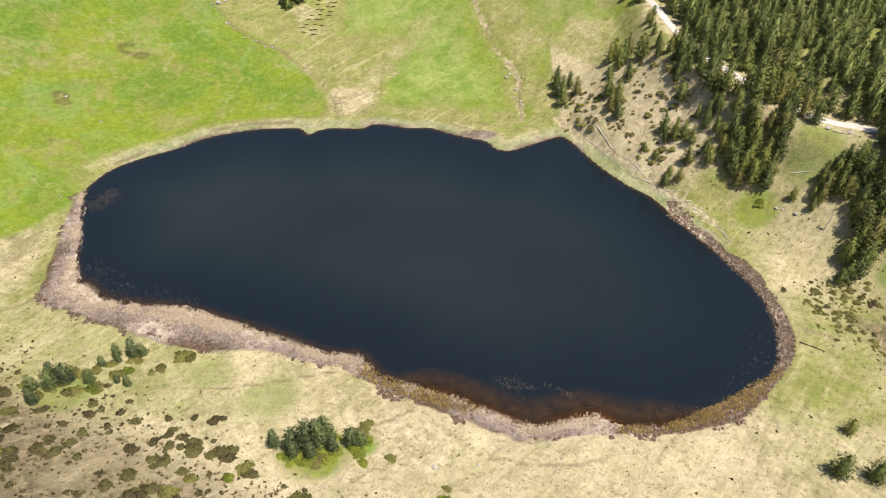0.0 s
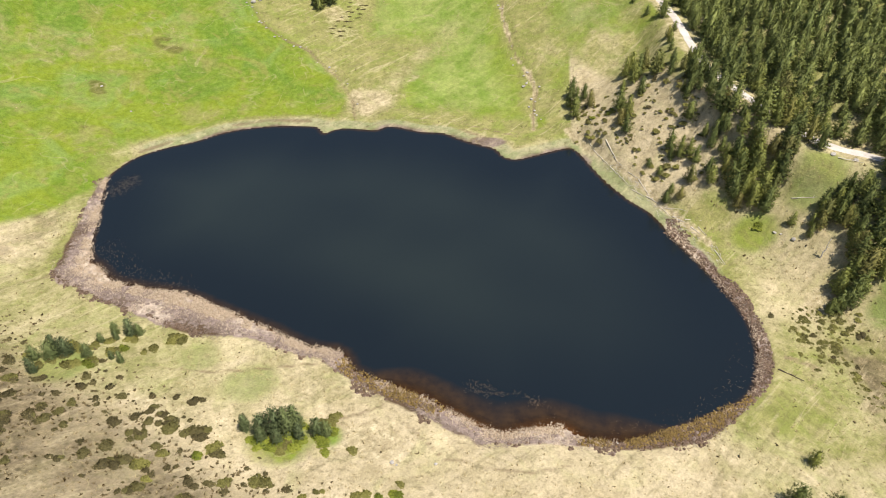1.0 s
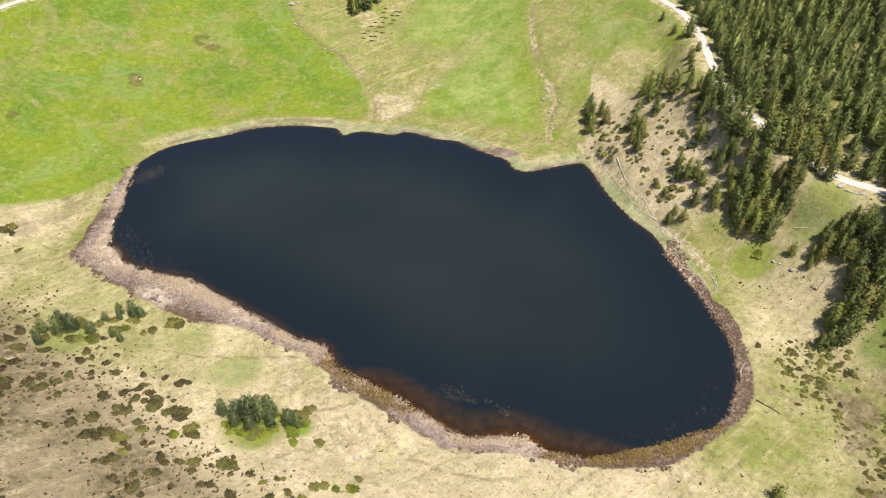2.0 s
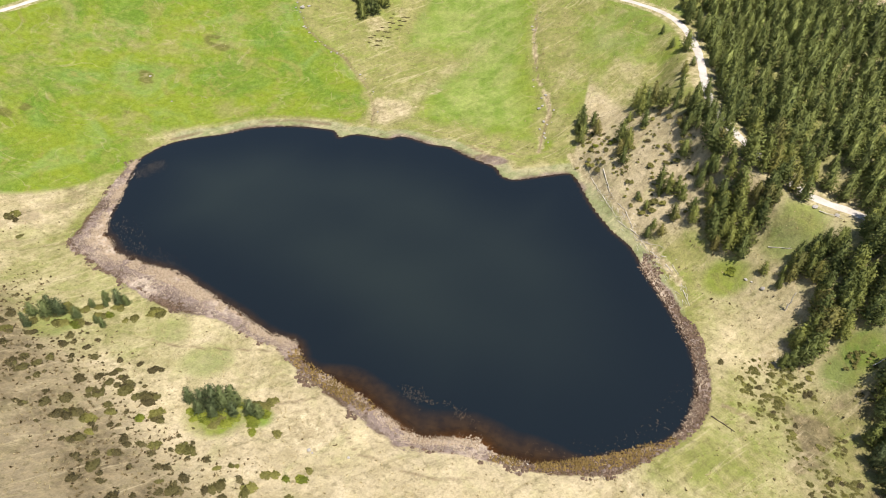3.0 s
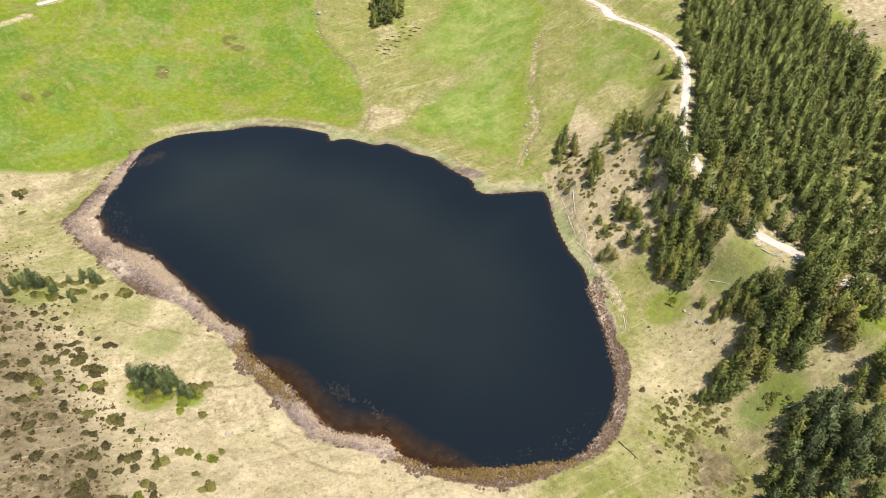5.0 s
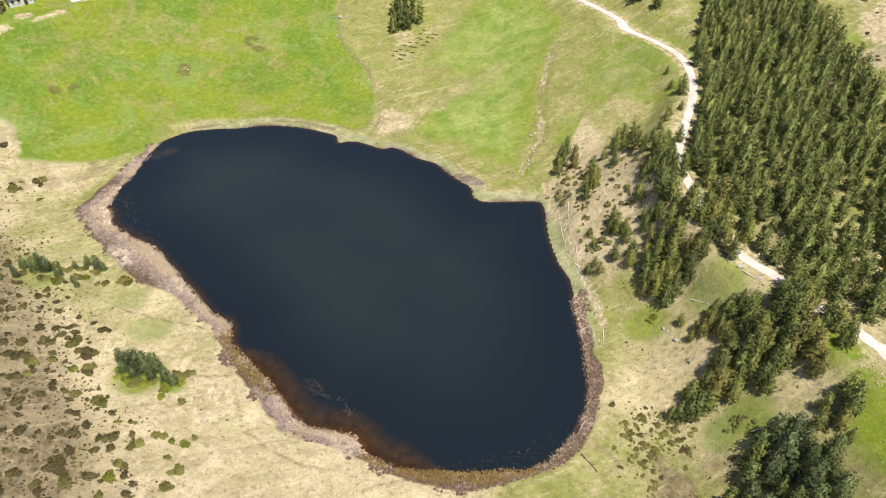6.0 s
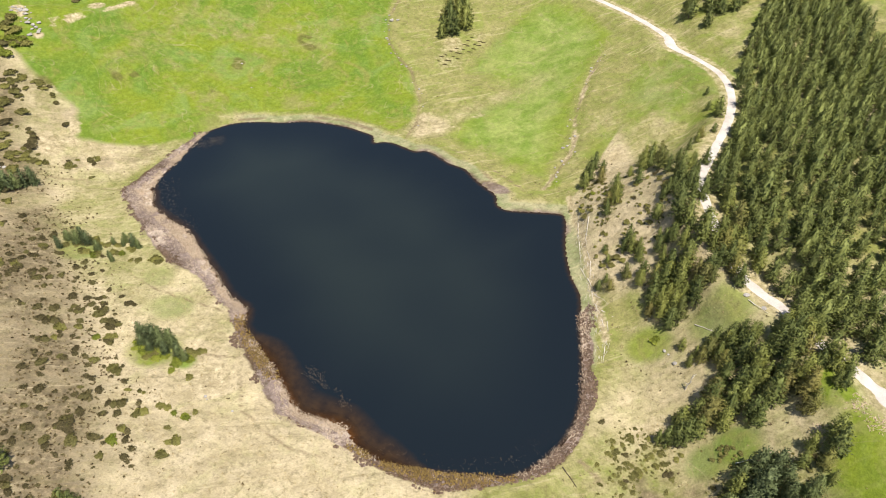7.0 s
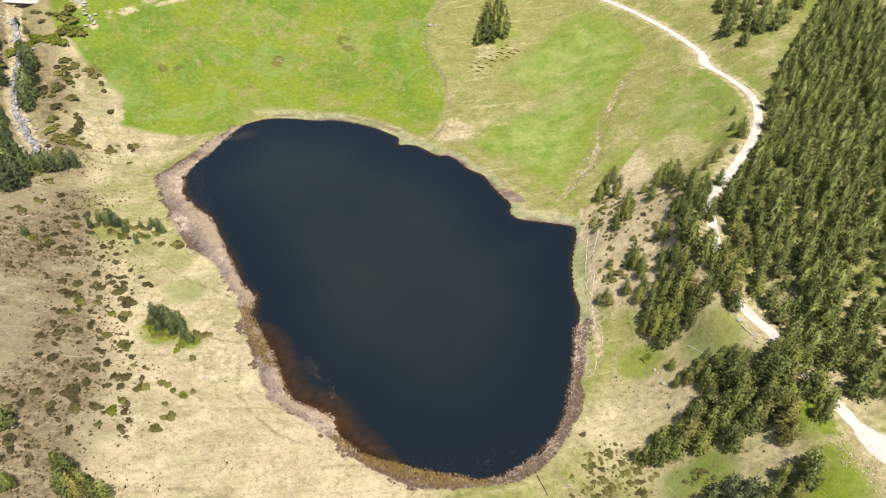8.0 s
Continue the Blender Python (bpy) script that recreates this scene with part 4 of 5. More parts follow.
for part_name, index, label in (("far_wood_crowns", 1, "dense crowns of the distant pine wood"), ("far_wood_trunks", 0, "trunks of the distant pine wood")):
    local = np.random.default_rng(9)
    pieces, lights, tones = [], [], []
    for x, y, h, kinds in far_wood:
        me = kinds[int(local.integers(len(kinds)))][index]
        co = np.empty(len(me.vertices) * 3, np.float32)
        me.vertices.foreach_get("co", co)
        k = len(me.polygons[0].vertices)
        fa = np.empty(len(me.polygons) * k, np.int32)
        me.polygons.foreach_get("vertices", fa)
        co, a = co.reshape(-1, 3) * (1.15, 1.15, 1) * (h / TALL[id(kinds)]), local.uniform(0, 6.28)
        spun = np.stack([co[:, 0] * math.cos(a) - co[:, 1] * math.sin(a), co[:, 0] * math.sin(a) + co[:, 1] * math.cos(a), co[:, 2]], -1)
        if index:
            out = spun * (0.95, 0.95, 0) / (0.28 * h) + (0, 0, 0.30) + local.normal(0, 0.18, spun.shape)
            lights.append(out / np.linalg.norm(out, axis=1, keepdims=True))
        tones.append(np.full(len(spun), local.uniform(-0.22, 0.22)))
        pieces.append((spun + (x, y, z_at(x, y)), fa.reshape(-1, k)))
    v, f = joined(pieces)
    me = mesh_of(part_name, v, f, NEEDLES if index else BARK, True, np.vstack(lights) if index else None)
    me.attributes.new("tone", "FLOAT", "POINT").data.foreach_set("value", np.concatenate(tones).astype(np.float32))
    tagged(new(part_name, me), label, "wood", kind="stuff")
for x, y, h, kinds in standing:
    k = int(rng.integers(len(kinds)))
    tall = TALL[id(kinds)]
    s = h / tall
    fat = float(rng.uniform(1.0, 1.35) if kinds is WIDE else rng.uniform(0.82, 1.12))
    label = TREE_LABEL if kinds is WIDE else "bushy blue-green pine with a rounded crown" if kinds is BLUE else "low rounded green pine standing in open grass"
    key = (tall, k)
    m = pose(x, y, z_at(x, y) - 0.05, 0, 0, float(rng.uniform(0, 360)))
    if key not in models:
        models[key] = ob = tree_thing(kinds[k], label)
        ob.matrix_basis = m
    else:
        ob = copy_thing(models[key], m)
    ob.scale = (s * fat, s * fat, s)


# ---------------------------------------------------------------- shrubs
def shrub(seed, radius, tall, material, count=150, size=0.22):
    """A low spreading bush: sprays over an uneven, flattened dome."""
    rng = np.random.default_rng(seed)
    a, q = rng.uniform(0, 6.28, count), np.sqrt(rng.random(count))
    edge = radius * (1 + 0.20 * np.sin(2 * a + seed) + 0.14 * np.sin(3 * a + 2.3 * seed) + 0.10 * np.sin(5 * a))
    r = edge * q
    z = tall * (1 - q**2.2) * (0.75 + 0.35 * rng.random(count)) + 0.03
    spots = np.stack([r * np.cos(a), r * np.sin(a), z], -1)
    outs = np.stack([np.cos(a) * q, np.sin(a) * q, 0.6 - 0.3 * q], -1)
    v, f = tufts(rng, spots, outs, size * (0.8 + 0.5 * rng.random(count)), 4, 0.2, 0.5, outs * (0.8, 0.8, 0) + (0, 0, 0.75))
    ring = np.linspace(0, 2 * math.pi, 13)[:-1]
    dome, df = [(0, 0, 0.8 * tall)], []
    for j, (k, lift) in enumerate(((0.40, 0.55), (0.70, 0.05), (0.75, -0.25))):
        for t in ring:
            e = radius * (1 + 0.20 * math.sin(2 * t + seed) + 0.14 * math.sin(3 * t + 2.3 * seed))
            dome.append((k * e * math.cos(t), k * e * math.sin(t), lift * tall))
    for k in range(12):
        m = (k + 1) % 12
        df.append((0, 1 + k, 1 + m))
        for j in (0, 1):
            df += [(1 + 12 * j + k, 13 + 12 * j + k, 13 + 12 * j + m), (1 + 12 * j + k, 13 + 12 * j + m, 1 + 12 * j + m)]
    v, f = joined([(v, f), (np.array(dome), np.array(df))])
    away = v * (0.4, 0.4, 0) / radius + (0, 0, 0.8) + rng.normal(0, 0.35, v.shape)
    away /= np.linalg.norm(away, axis=1, keepdims=True)
    return mesh_of("shrub", v, f, material, True, away)


BROWN_SHRUBS = [shrub(31, 1.0, 0.40, LEAVES, 170), shrub(32, 1.0, 0.48, LEAVES, 190), shrub(33, 1.0, 0.34, LEAVES, 150), shrub(36, 1.0, 0.38, LEAVES, 140)]



OLIVE_LEAVES = foliage_material("olive_shrub_leaves", (0.130, 0.124, 0.036), (0.265, 0.245, 0.080), (0.240, 0.230, 0.058), 0.25)
GREEN_SHRUBS = [shrub(34, 1.0, 0.40, OLIVE_LEAVES, 150), shrub(35, 1.0, 0.34, OLIVE_LEAVES, 160), shrub(37, 1.0, 0.46, OLIVE_LEAVES, 140)]
FRESH_SHRUBS = [shrub(38, 1.0, 0.50, FRESH, 170), shrub(39, 1.0, 0.45, FRESH, 150)]
SMALL_OLIVE = [shrub(44, 1.0, 0.42, OLIVE_LEAVES, 36, 0.36), shrub(45, 1.0, 0.36, OLIVE_LEAVES, 34, 0.38)]
SMALL_SHRUBS = [shrub(41, 1.0, 0.42, LEAVES, 42, 0.36), shrub(42, 1.0, 0.50, LEAVES, 36, 0.38), shrub(43, 1.0, 0.36, LEAVES, 40, 0.36)]


def plant(x, y, radius, meshes, name, label, group):
    ob = tagged(new(name, meshes[int(rng.integers(len(meshes)))]), label, "shrub", group)
    r = radius * float(rng.uniform(0.85, 1.15))
    ob.matrix_basis = pose(x, y, z_at(x, y) - 0.02, 0, 0, float(rng.uniform(0, 360)))
    ob.scale = (r * float(rng.uniform(0.8, 1.3)), r, r * float(rng.uniform(0.8, 1.1)))
    return ob


BROWN_LABEL = "low brown-green heath shrub on a dry grass slope"
GREEN_LABEL = "low spreading yellow-green juniper on pale grass"
HEATH = [(-32.8, 37.4, 1.18), (-34.4, 39.9, 1.04), (-33.0, 42.2, 0.88), (-36.4, 44.7, 0.91), (-28.5, 33.9, 0.97), (-28.7, 44.2, 1.33), (-24.9, 44.7, 0.7), (-33.0, 47.2, 0.73), (-33.8, 49.5, 0.56),
         (-30.8, 49.7, 0.56), (-28.4, 49.3, 0.92), (-27.4, 50.3, 0.55), (-30.6, 45.2, 1.08), (-26.2, 43.9, 1.05), (-22.4, 34.2, 0.96), (-21.6, 36.1, 0.81), (-12.6, 30.8, 0.9), (-18.1, 26.2, 1.17),
         (-15.4, 31.7, 0.46), (-7.9, 30.4, 0.74), (-10.2, 28.6, 0.73), (-6.5, 31.8, 0.6), (-9.6, 26.4, 1.29), (-9.8, 25.0, 0.71), (-12.2, 22.6, 1.11), (-8.4, 22.4, 1.37), (-6.3, 24.5, 1.11)]
MATS = [(-48.8, 41.7), (-49.1, 43.4), (-51.5, 46.2), (-46, 45.3), (-47, 43.9), (-44, 45.4), (-33.4, 42.5), (-31.9, 42.6), (-34.9, 44.7), (-31.4, 46.8), (-26.5, 43.7), (-28.9, 41.4),
        (-22.1, 41.7), (-31.9, 37.9), (-38.7, 37.7), (-44.2, 50.3), (-50.7, 50.3), (-46.2, 48.2), (-106.5, 76.9), (-98.7, 83.1), (-95.8, 81.4), (-94.4, 68.8), (-99.4, 76.5), (-90.2, 71.8),
        (-88.8, 78.6), (-77.7, 72), (-76.3, 76), (-52.8, 45.9), (-55.8, 46.7)]
OLIVE = [(-29.1, 37.8, 1.18), (-27.9, 39.7, 0.85), (-22.2, 41.9, 1.2), (-19.1, 36.5, 1.13), (-15.9, 38.0, 1.46), (-9.7, 36.1, 0.71), (-7.8, 37.1, 0.71), (-4.2, 34.4, 1.22), (-4.2, 36.9, 0.7),
         (-2.9, 37.2, 0.78), (1.1, 39.6, 0.63), (-3.5, 31.0, 0.74), (0.7, 35.1, 0.76), (3.2, 33.7, 0.89), (3.8, 31.1, 1.08), (-1.7, 25.9, 0.84), (-36.0, 60.6, 1.21), (-46.0, 55.0, 1.39),
         (-48.3, 54.5, 1.2), (-5.5, 43.6, 0.66), (-10.1, 47.2, 1.2), (-9.4, 48.9, 0.87), (-14.5, 42.9, 1.01), (-28.4, 35.6, 0.66)]
THICK = [(-52, 53, 1.2), (-49, 57, 1.2), (-44, 57, 1.2), (-47, 58, 1.0), (-50.5, 57.5, 0.9), (-54, 55, 0.9), (-45, 59.5, 0.8), (-42, 60, 0.9)]
JUNIPER = [(-17.5, 43.6, 1.2), (-15.2, 42.6, 1.3), (-12.8, 43.8, 1.1), (-9.8, 45.0, 1.1), (-8.4, 46.8, 0.9), (-23.9, 40.3, 0.76), (-1.2, 37.6, 0.62), (0.6, 37.8, 0.7), (-2.7, 28.1, 1.0), (-14.4, 45.1, 1.2), (-12.4, 46.5, 0.69), (-8.8, 42.9, 0.58), (-10.4, 46.3, 0.68), (55.5, 92, 0.8),
           (33.5, 124, 0.7), (30, 124.4, 0.7), (-17.5, 43, 0.8), (-45.4, 54.5, 0.9), (-42.8, 58.3, 0.8)]
MOOR = [(-89.7, 64.8, 1.2), (-86.9, 64.3, 1.4), (-85.0, 65.2, 1.3), (-83.5, 65.9, 1.0), (-100.8, 82.8, 1.3), (-102.2, 81.4, 1.0), (-96.9, 82.4, 0.8), (-104.8, 75.5, 1.3), (-106.9, 78.8, 1.5),
        (-101.8, 72.7, 1.2), (-104.9, 80.2, 1.3), (-100.5, 76.2, 1.0), (-98.8, 70.0, 1.0), (-93.9, 69.3, 0.9), (-77.5, 70.9, 1.1),
        (-76.4, 76.9, 0.9), (-78.0, 73.4, 0.7), (-71.0, 71.8, 0.7)]
OUTLYING = [(-63.5, 43.2), (-64.7, 48.1), (-52.3, 40.8), (-50.6, 42.9), (-86.6, 63), (-83.9, 65), (-102.5, 79.3), (-105, 78), (-72.3, 53.9), (-75, 52), (-53.5, 49.5), (-38.2, 58.2)]


def clump(x, y, r, meshes, name, label, group):
    """Two to four bushes grown into one another."""
    count = 1 if r < 0.7 else int(rng.integers(2, 5))
    for _ in range(count):
        plant(x + float(rng.normal(0, 0.45 * r)), y + float(rng.normal(0, 0.40 * r)), r * (1.0 if count == 1 else float(rng.uniform(0.5, 0.85))), meshes, name, label, group)


for x, y, r in HEATH:
    clump(x, y, r, BROWN_SHRUBS, "heath_shrub", BROWN_LABEL, "heath shrubs")
for x, y in MATS:
    clump(x + float(rng.normal(0, 0.4)), y + float(rng.normal(0, 0.4)), float(0.5 + 0.6 * rng.random()), BROWN_SHRUBS, "heath_shrub", BROWN_LABEL, "heath shrubs")
for x, y, r in OLIVE + THICK + MOOR + JUNIPER + [(x, y, 1.0) for x, y in OUTLYING]:
    clump(x, y, r, FRESH_SHRUBS if (x, y, r) in JUNIPER else GREEN_SHRUBS, "juniper_shrub", GREEN_LABEL, "junipers")


def scatter(rng, box, count, chance):
    """Random places in a box, kept by a chance that is a function of x and y."""
    x = rng.uniform(box[0], box[1], count)
    y = rng.uniform(box[2], box[3], count)
    keep = rng.random(count) < chance(x, y)
    return x[keep], y[keep]


def heath_chance(x, y):
    slope = step(-0.45 * x - 0.9 * y + 34, 0, 14)
    return slope * step(cloudy(x, y, 12, 21), 0.34, 0.62) * (signed(SHORE, x, y) > 7)


def shrub_stuff(name, label, places, meshes):
    """Many small shrubs joined into one object."""
    local = np.random.default_rng(len(places))
    pieces, normals, tones = [], [], []
    for x, y, r in places:
        me = meshes[int(local.integers(len(meshes)))]
        co = np.empty(len(me.vertices) * 3, np.float32)
        me.vertices.foreach_get("co", co)
        fa = np.empty(len(me.polygons) * 3, np.int32)
        me.polygons.foreach_get("vertices", fa)
        co, a = co.reshape(-1, 3), local.uniform(0, 6.28)
        spun = np.stack([co[:, 0] * math.cos(a) - co[:, 1] * math.sin(a), co[:, 0] * math.sin(a) + co[:, 1] * math.cos(a), co[:, 2]], -1)
        out = spun * (0.4, 0.4, 0) + (0, 0, 0.8) + local.normal(0, 0.3, spun.shape)
        normals.append(out / np.linalg.norm(out, axis=1, keepdims=True))
        tones.append(np.full(len(spun), local.uniform(-0.25, 0.25)))
        pieces.append((spun * (r * local.uniform(0.8, 1.3), r, r) + (x, y, z_at(x, y) - 0.02), fa.reshape(-1, 3)))
    v, f = joined(pieces)
    me = mesh_of(name, v, f, meshes[0].materials[0], True, np.vstack(normals))
    me.attributes.new("tone", "FLOAT", "POINT").data.foreach_set("value", np.concatenate(tones).astype(np.float32))
    return tagged(new(name, me), label, "heath", kind="stuff")


spots = [(float(x), float(y), float(0.18 + 0.65 * rng.random() ** 3)) for x, y in zip(*scatter(rng, (-75, 8, 4, 58), 1700, heath_chance))]
spots.sort(key=lambda p: -p[2])
for x, y, r in spots[:80]:
    plant(x, y, r, BROWN_SHRUBS, "heath_shrub", BROWN_LABEL, "heath shrubs")
shrub_stuff("small_heath", "small brown heath bushes scattered over the dry slope", spots[80:], SMALL_SHRUBS)


for row in range(8):
    for k in range(3):
        ob = plant(-33.8 + 1.9 * k + 0.45 * row + float(rng.normal(0, 0.5)), 159.5 + 2.1 * row + float(rng.normal(0, 0.35)), float(rng.uniform(0.4, 0.7)), BROWN_SHRUBS, "terrace_tussock", "brown tussock ledge on a terraced slope", "terrace tussocks")
        ob.rotation_euler = (0, 0, float(rng.normal(0.25, 0.15)))
        ob.scale = (float(rng.uniform(0.45, 0.85)), 0.30, 0.22)


THICKET = [(-116.9, 77.7, 1.9), (-115.6, 79.1, 1.6), (-115.4, 81.3, 1.7), (-115.1, 83.4, 2.0), (-114.8, 85.7, 2.2), (-115.4, 88.1, 1.9), (-116.8, 71.2, 1.5), (-117.2, 74.3, 1.2), (-113.8, 81.8, 1.6)]
for x, y, h in THICKET:
    for _ in range(3):
        plant(x + float(rng.normal(0, 0.8)), y + float(rng.normal(0, 0.8)), float(rng.uniform(0.9, 1.5)), FRESH_SHRUBS, "thicket_shrub", "dense olive-green thicket shrub beside the torrent", "torrent thicket")
for k in range(8):
    plant(-117.5 + float(rng.normal(0, 2.2)), 87.5 + float(rng.normal(0, 1.3)), float(rng.uniform(0.8, 1.5)), GREEN_SHRUBS, "thicket_shrub", "dense olive-green thicket shrub beside the torrent", "torrent thicket")


def gorge_chance(x, y):
    d, _ = line_dist(TORRENT, x, y)
    return (d > 2.5) * (1 - step(d, 6, 15)) * (x < -74) * 0.9


for x, y in zip(*scatter(rng, (-126, -76, 40, 96), 330, gorge_chance)):
    plant(float(x), float(y), float(rng.uniform(0.6, 1.5)), GREEN_SHRUBS if rng.random() < 0.75 else BROWN_SHRUBS, "thicket_shrub", "dense olive-green thicket shrub beside the torrent", "torrent thicket")


for x, y in zip(*scatter(rng, (66, 100, 142, 200), 45, lambda x, y: 0.9 * step(x - 0.42 * (200 - y), 44, 50))):
    plant(float(x), float(y), float(rng.uniform(0.3, 0.8)), BROWN_SHRUBS, "slope_shrub", "dark heath shrub on the bare upper slope", "upper slope shrubs")


spots = [(float(x), float(y), float(0.16 + 0.32 * rng.random() ** 2)) for x, y in zip(*scatter(rng, (54, 84, 42, 76), 2600, lambda x, y: step(x + 0.4 * y, 82, 90) * step(cloudy(x, y, 6, 43), 0.32, 0.56)))]
spots.sort(key=lambda p: -p[2])
for x, y, r in spots[:220]:
    plant(x, y, r, GREEN_SHRUBS if rng.random() < 0.8 else BROWN_SHRUBS, "scrub_shrub", "low olive scrub bush below the forest", "scrub bushes")
shrub_stuff("small_scrub", "small olive scrub bushes below the forest", spots[220:], SMALL_OLIVE)


def bank_chance(x, y):
    s = 0.8 * x + 0.6 * y
    return step(s, 94, 97) * (1 - step(s, 108, 114)) * step(y, 98, 106) * (x > 27) * 0.75


for x, y in zip(*scatter(rng, (27, 48, 98, 130), 420, bank_chance)):
    plant(float(x), float(y), float(0.28 + 0.5 * rng.random() ** 2), GREEN_SHRUBS if rng.random() < 0.85 else BROWN_SHRUBS, "bank_shrub", "small olive hummock shrub on the forest bank", "bank shrubs")


def upward(r, count, rough=0.3):
    """Normals that point up, a little unevenly."""
    n = r.normal(0, rough, (count, 3)) + (0, 0, 1)
    return n / np.linalg.norm(n, axis=1, keepdims=True)


def stuff_of_tufts(name, label, category, x, y, size, material, blades=3, width=0.2, lift=0.8, sink=0.0, flat=0.0):
    """Many small tufts joined into one object."""
    local = np.random.default_rng(len(x) + 7)
    base = np.stack([x, y, surface(x, y) - sink], -1)
    outs = local.normal(0, 0.6, (len(x), 3))
    outs[:, 2] = lift * (1 - flat)
    v, f = tufts(local, base, outs, size * local.uniform(0.6, 1.4, len(x)), blades, lift * (1 - flat), width)
    return tagged(new(name, mesh_of(name, v, f, material, True, upward(local, len(v)))), label, category, kind="stuff")


DRY_GRASS = foliage_material("dry_grass", (0.260, 0.205, 0.105), (0.520, 0.430, 0.250), (0.420, 0.340, 0.180), 0.3)
DARK_TUFT = foliage_material("heath_tuft", (0.105, 0.082, 0.042), (0.240, 0.185, 0.095), (0.180, 0.160, 0.060), 0.25)
GREEN_GRASS = foliage_material("green_grass", (0.160, 0.225, 0.028), (0.270, 0.315, 0.070), (0.210, 0.270, 0.045), 0.35)


def off_lake(x, y, least=3.0):
    d, _ = line_dist(ROADLINE, x, y)
    return (signed(SHORE, x, y) > least) & (d > 2.2) & ~inside(MARSH, x, y)


x, y = scatter(rng, (-90, 95, 6, 180), 30000, lambda x, y: off_lake(x, y) * (1 - zones(x, y)[0][:, 0]) * (0.35 + 0.6 * cloudy(x, y, 9, 51)))
stuff_of_tufts("dry_grass_tufts", "tufts of pale dry grass", "grass", x, y, 0.30, DRY_GRASS, 4, 0.16)
x, y = scatter(rng, (-80, 95, 6, 150), 44000, lambda x, y: off_lake(x, y) * np.maximum(heath_chance(x, y) * 0.8, step(0.8 * x + 0.6 * y, 92, 98) * step(118 - y, 0, 10) * 0.05 + 0.010) * (zones(x, y)[0][:, 0] < 0.2))
stuff_of_tufts("heath_tufts", "small dark heath tufts dotted over the slopes", "heath", x, y, 0.32, DARK_TUFT, 5, 0.45, 0.5)
x, y = scatter(rng, (-130, 20, 70, 200), 26000, lambda x, y: off_lake(x, y, 5) * zones(x, y)[0][:, 0] * (0.2 + 0.7 * cloudy(x, y, 6, 57)))
stuff_of_tufts("meadow_grass_tufts", "tufts of fresh green meadow grass", "grass", x, y, 0.13, GREEN_GRASS, 4, 0.3)


# ---------------------------------------------------------------- reeds
LITTER = foliage_material("reed_litter", (0.205, 0.152, 0.128), (0.360, 0.285, 0.250), (0.290, 0.225, 0.195), 0.30)
WATER_REED = foliage_material("standing_reed", (0.240, 0.150, 0.080), (0.500, 0.370, 0.235), (0.400, 0.275, 0.160), 0.3)
STALK = foliage_material("reed_stalk", (0.420, 0.330, 0.240), (0.720, 0.620, 0.500), (0.580, 0.470, 0.350), 0.4)


def belt(rng, count):
    """Places in the reed belt, with how far they lie from the water (0) towards dry land (1)."""
    cx, cy = (a.ravel() for a in np.meshgrid(np.arange(-71.5, 57), np.arange(43.5, 107)))
    near = (signed(MARSH, cx, cy) < 2.5) & (np.abs(signed(SHORE, cx, cy) - 4) < 7)
    pick = rng.integers(int(near.sum()), size=count)
    x, y = cx[near][pick] + rng.uniform(-0.5, 0.5, count), cy[near][pick] + rng.uniform(-0.5, 0.5, count)
    lake = signed(SHORE, x, y)
    wob = 2.2 * (cloudy(x, y, 3.0, 66, 4) - 0.5)
    keep = inside(MARSH, x + wob, y + 1.6 * wob) & (lake > -1.1 + 0.8 * speck(x, y, 3, 4))
    x, y, lake = x[keep], y[keep], lake[keep]
    d, _ = line_dist(REEDLINE, x, y)
    return x, y, np.clip(lake / (lake + d + 1e-6), 0, 1)


def mounds(rng, x, y, r, tall):
    """Corners and triangles of small rough hummocks."""
    m, a = len(x), np.arange(6) * math.pi / 3
    turn = rng.uniform(0, 6.28, (m, 1))
    v = np.zeros((m, 13, 3))
    for k, (reach, up) in enumerate(((1.0, -0.25), (0.62, 0.75))):
        q = r[:, None] * reach * rng.uniform(0.65, 1.3, (m, 6))
        v[:, 6 * k:6 * k + 6, 0], v[:, 6 * k:6 * k + 6, 1] = q * np.cos(a + turn), q * np.sin(a + turn)
        v[:, 6 * k:6 * k + 6, 2] = tall[:, None] * up * rng.uniform(0.6, 1.3, (m, 6))
    v[:, 12, 2] = tall
    v += np.stack([x, y, np.maximum(surface(x, y), -0.12)], -1)[:, None]
    f = [(k, (k + 1) % 6, 6 + (k + 1) % 6) for k in range(6)] + [(k, 6 + (k + 1) % 6, 6 + k) for k in range(6)] + [(6 + k, 6 + (k + 1) % 6, 12) for k in range(6)]
    return v.reshape(-1, 3), (np.array(f)[None] + 13 * np.arange(m)[:, None, None]).reshape(-1, 3)


